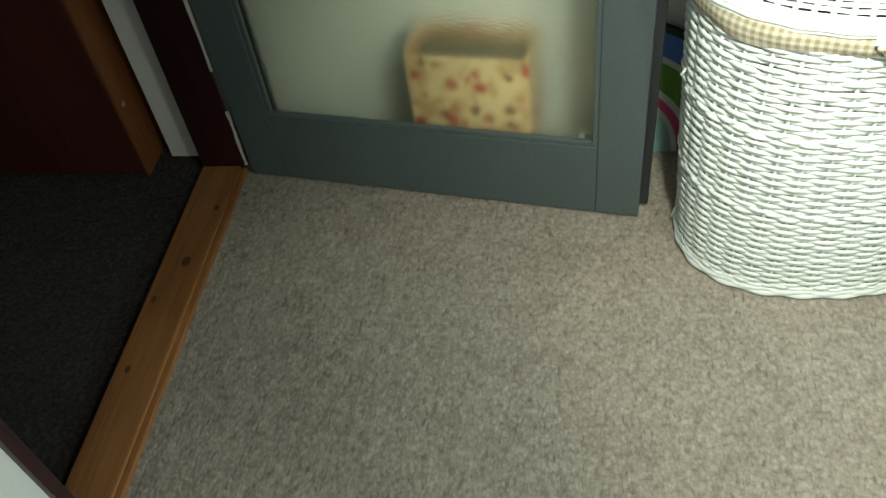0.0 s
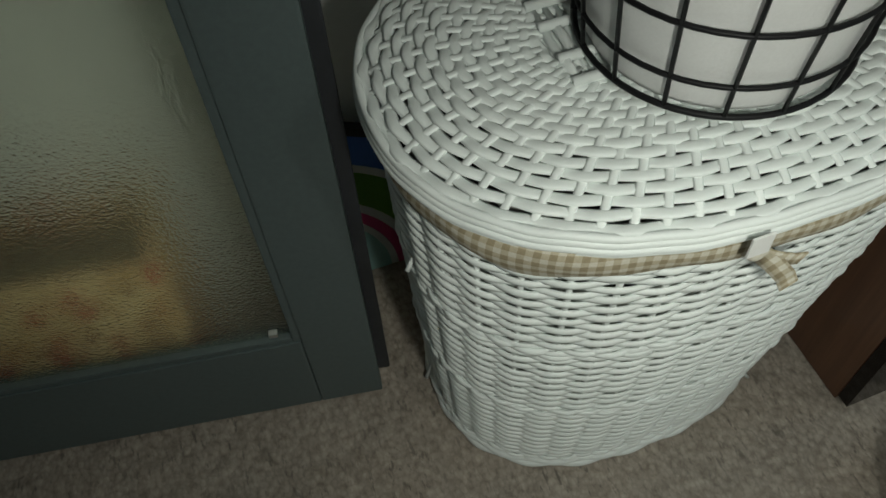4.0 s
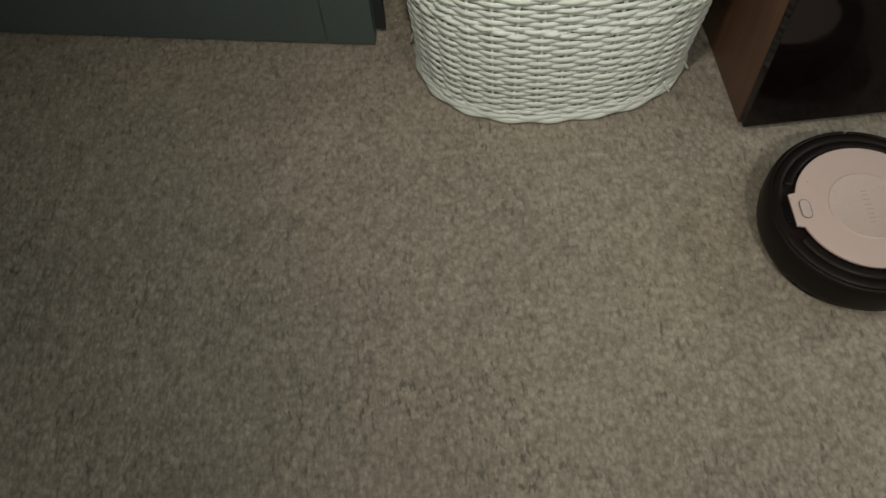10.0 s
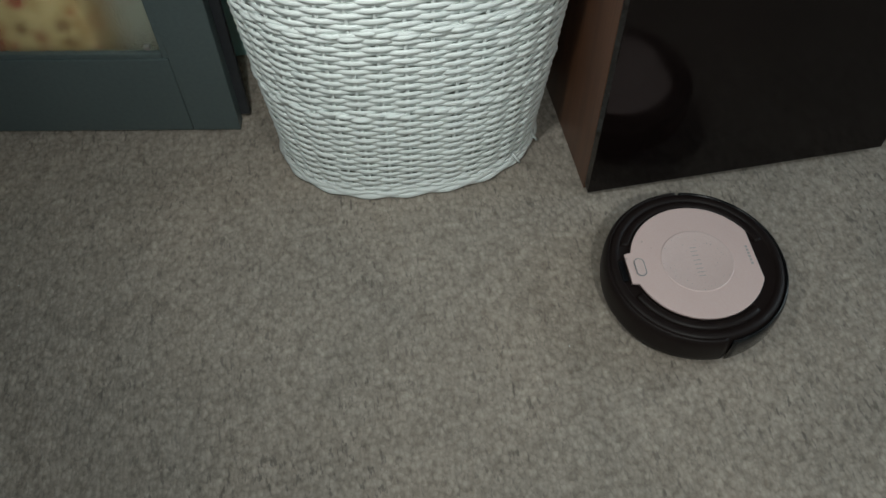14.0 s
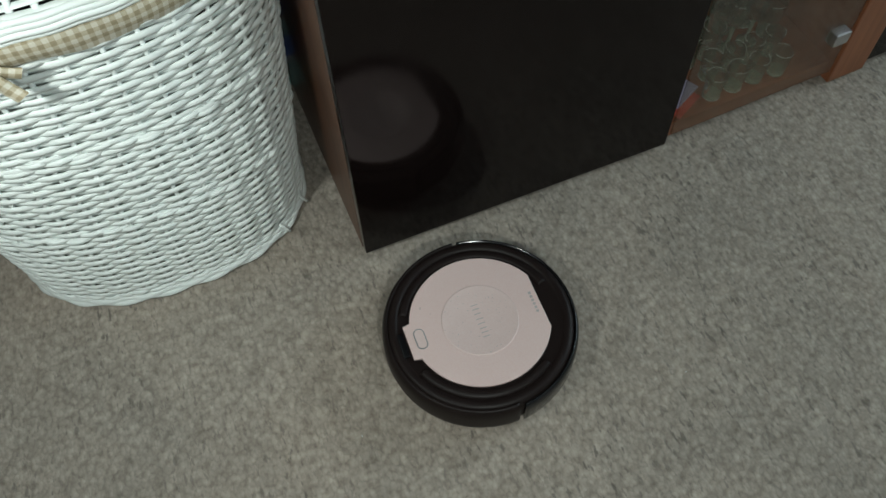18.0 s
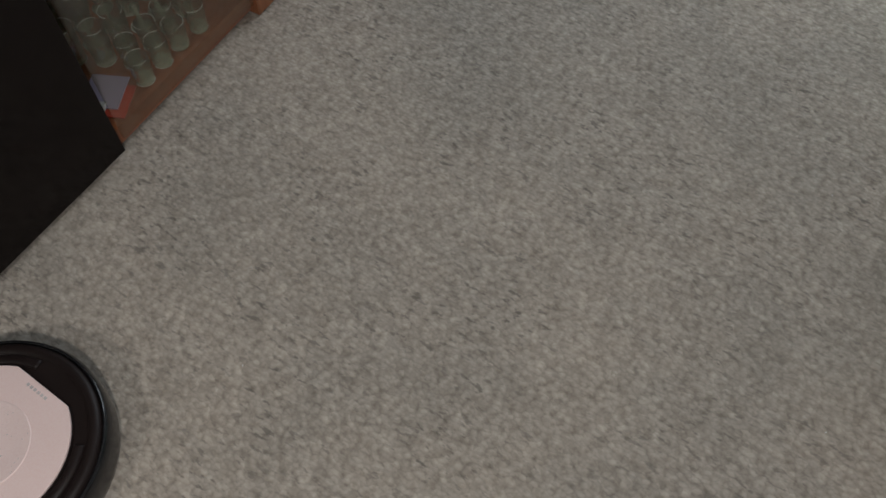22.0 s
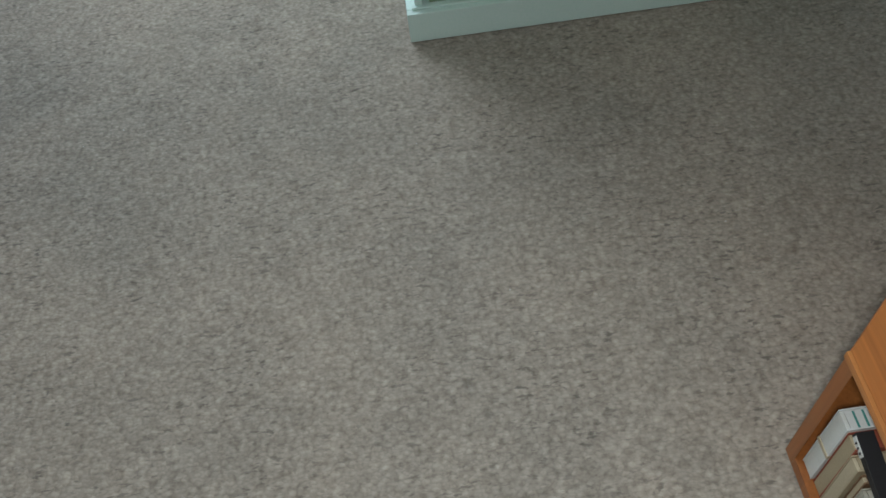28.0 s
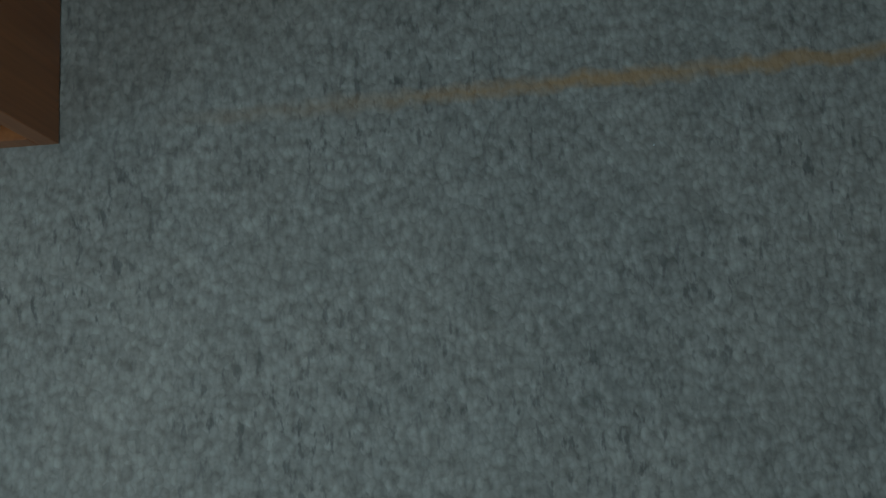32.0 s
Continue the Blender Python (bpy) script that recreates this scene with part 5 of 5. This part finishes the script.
for k in range(70):
    rr, a = 0.055 * math.sqrt(srng.uniform(0.12, 1.0)), srng.uniform(0, 2 * math.pi)
    dot = bmesh.ops.create_circle(bm, cap_ends=True, segments=6, radius=srng.uniform(0.0003, 0.0008))
    for v in dot["verts"]:
        v.co += Vector((rr * math.cos(a), rr * math.sin(a), 0.0837))
part("disc_speckle", bm, M["robot_print"], robot, "fine grey specks on the disc")
for k in range(6):
    part("emblem_bar", box_bm(0.0845, 0.0885, -0.018 + k * 0.0064, -0.0138 + k * 0.0064, 0.0831, 0.0833), M["robot_print"], robot, "thin grey printed stroke")
for s in (-1, 1):
    wl = lathe("wheel", [(0.0, -0.010), (0.027, -0.010), (0.030, -0.006), (0.030, 0.006), (0.027, 0.010), (0.0, 0.010)], M["robot_black"], robot, "", 24)
    wl.matrix_local = pose(0, s * 0.105, 0.029, 90, 0, 0)

# ---------------------------------------------------------------- lint
lrng = random.Random(11)
bm = bmesh.new()
for k in range(26):
    x, y = lrng.uniform(-1.3, 1.4), lrng.uniform(-1.9, 0.0)
    a, ln = lrng.uniform(0, math.pi), lrng.uniform(0.0012, 0.004)
    one = bmesh.ops.create_cube(bm, size=1.0)
    for v in one["verts"]:
        p = Vector((v.co.x * ln, v.co.y * 0.0011, v.co.z * 0.001))
        v.co = Vector((x + p.x * math.cos(a) - p.y * math.sin(a), y + p.x * math.sin(a) + p.y * math.cos(a), 0.0002 + p.z))
tagged(part("carpet_lint", bm, M["cover_white"]), "tiny white crumbs and lint lying on the carpet", "lint", kind="stuff")

# soft white cloth dropped beside the bookcase
wad = thing("white_cloth", pose(0.838, -1.916, 0.0), "crumpled white cloth lying beside the bookcase", "cloth")
bm = bmesh.new()
bmesh.ops.create_icosphere(bm, subdivisions=4, radius=1.0)
for v in bm.verts:
    n = 1 + 0.22 * noise.noise(v.co * 2.2) + 0.07 * noise.noise(v.co * 6.0)
    v.co = Vector((v.co.x * 0.034 * n, v.co.y * 0.036 * n, max(-0.022, v.co.z * 0.030 * n) + 0.022))
part("cloth_wad", bm, M["tag"], wad, "", True)
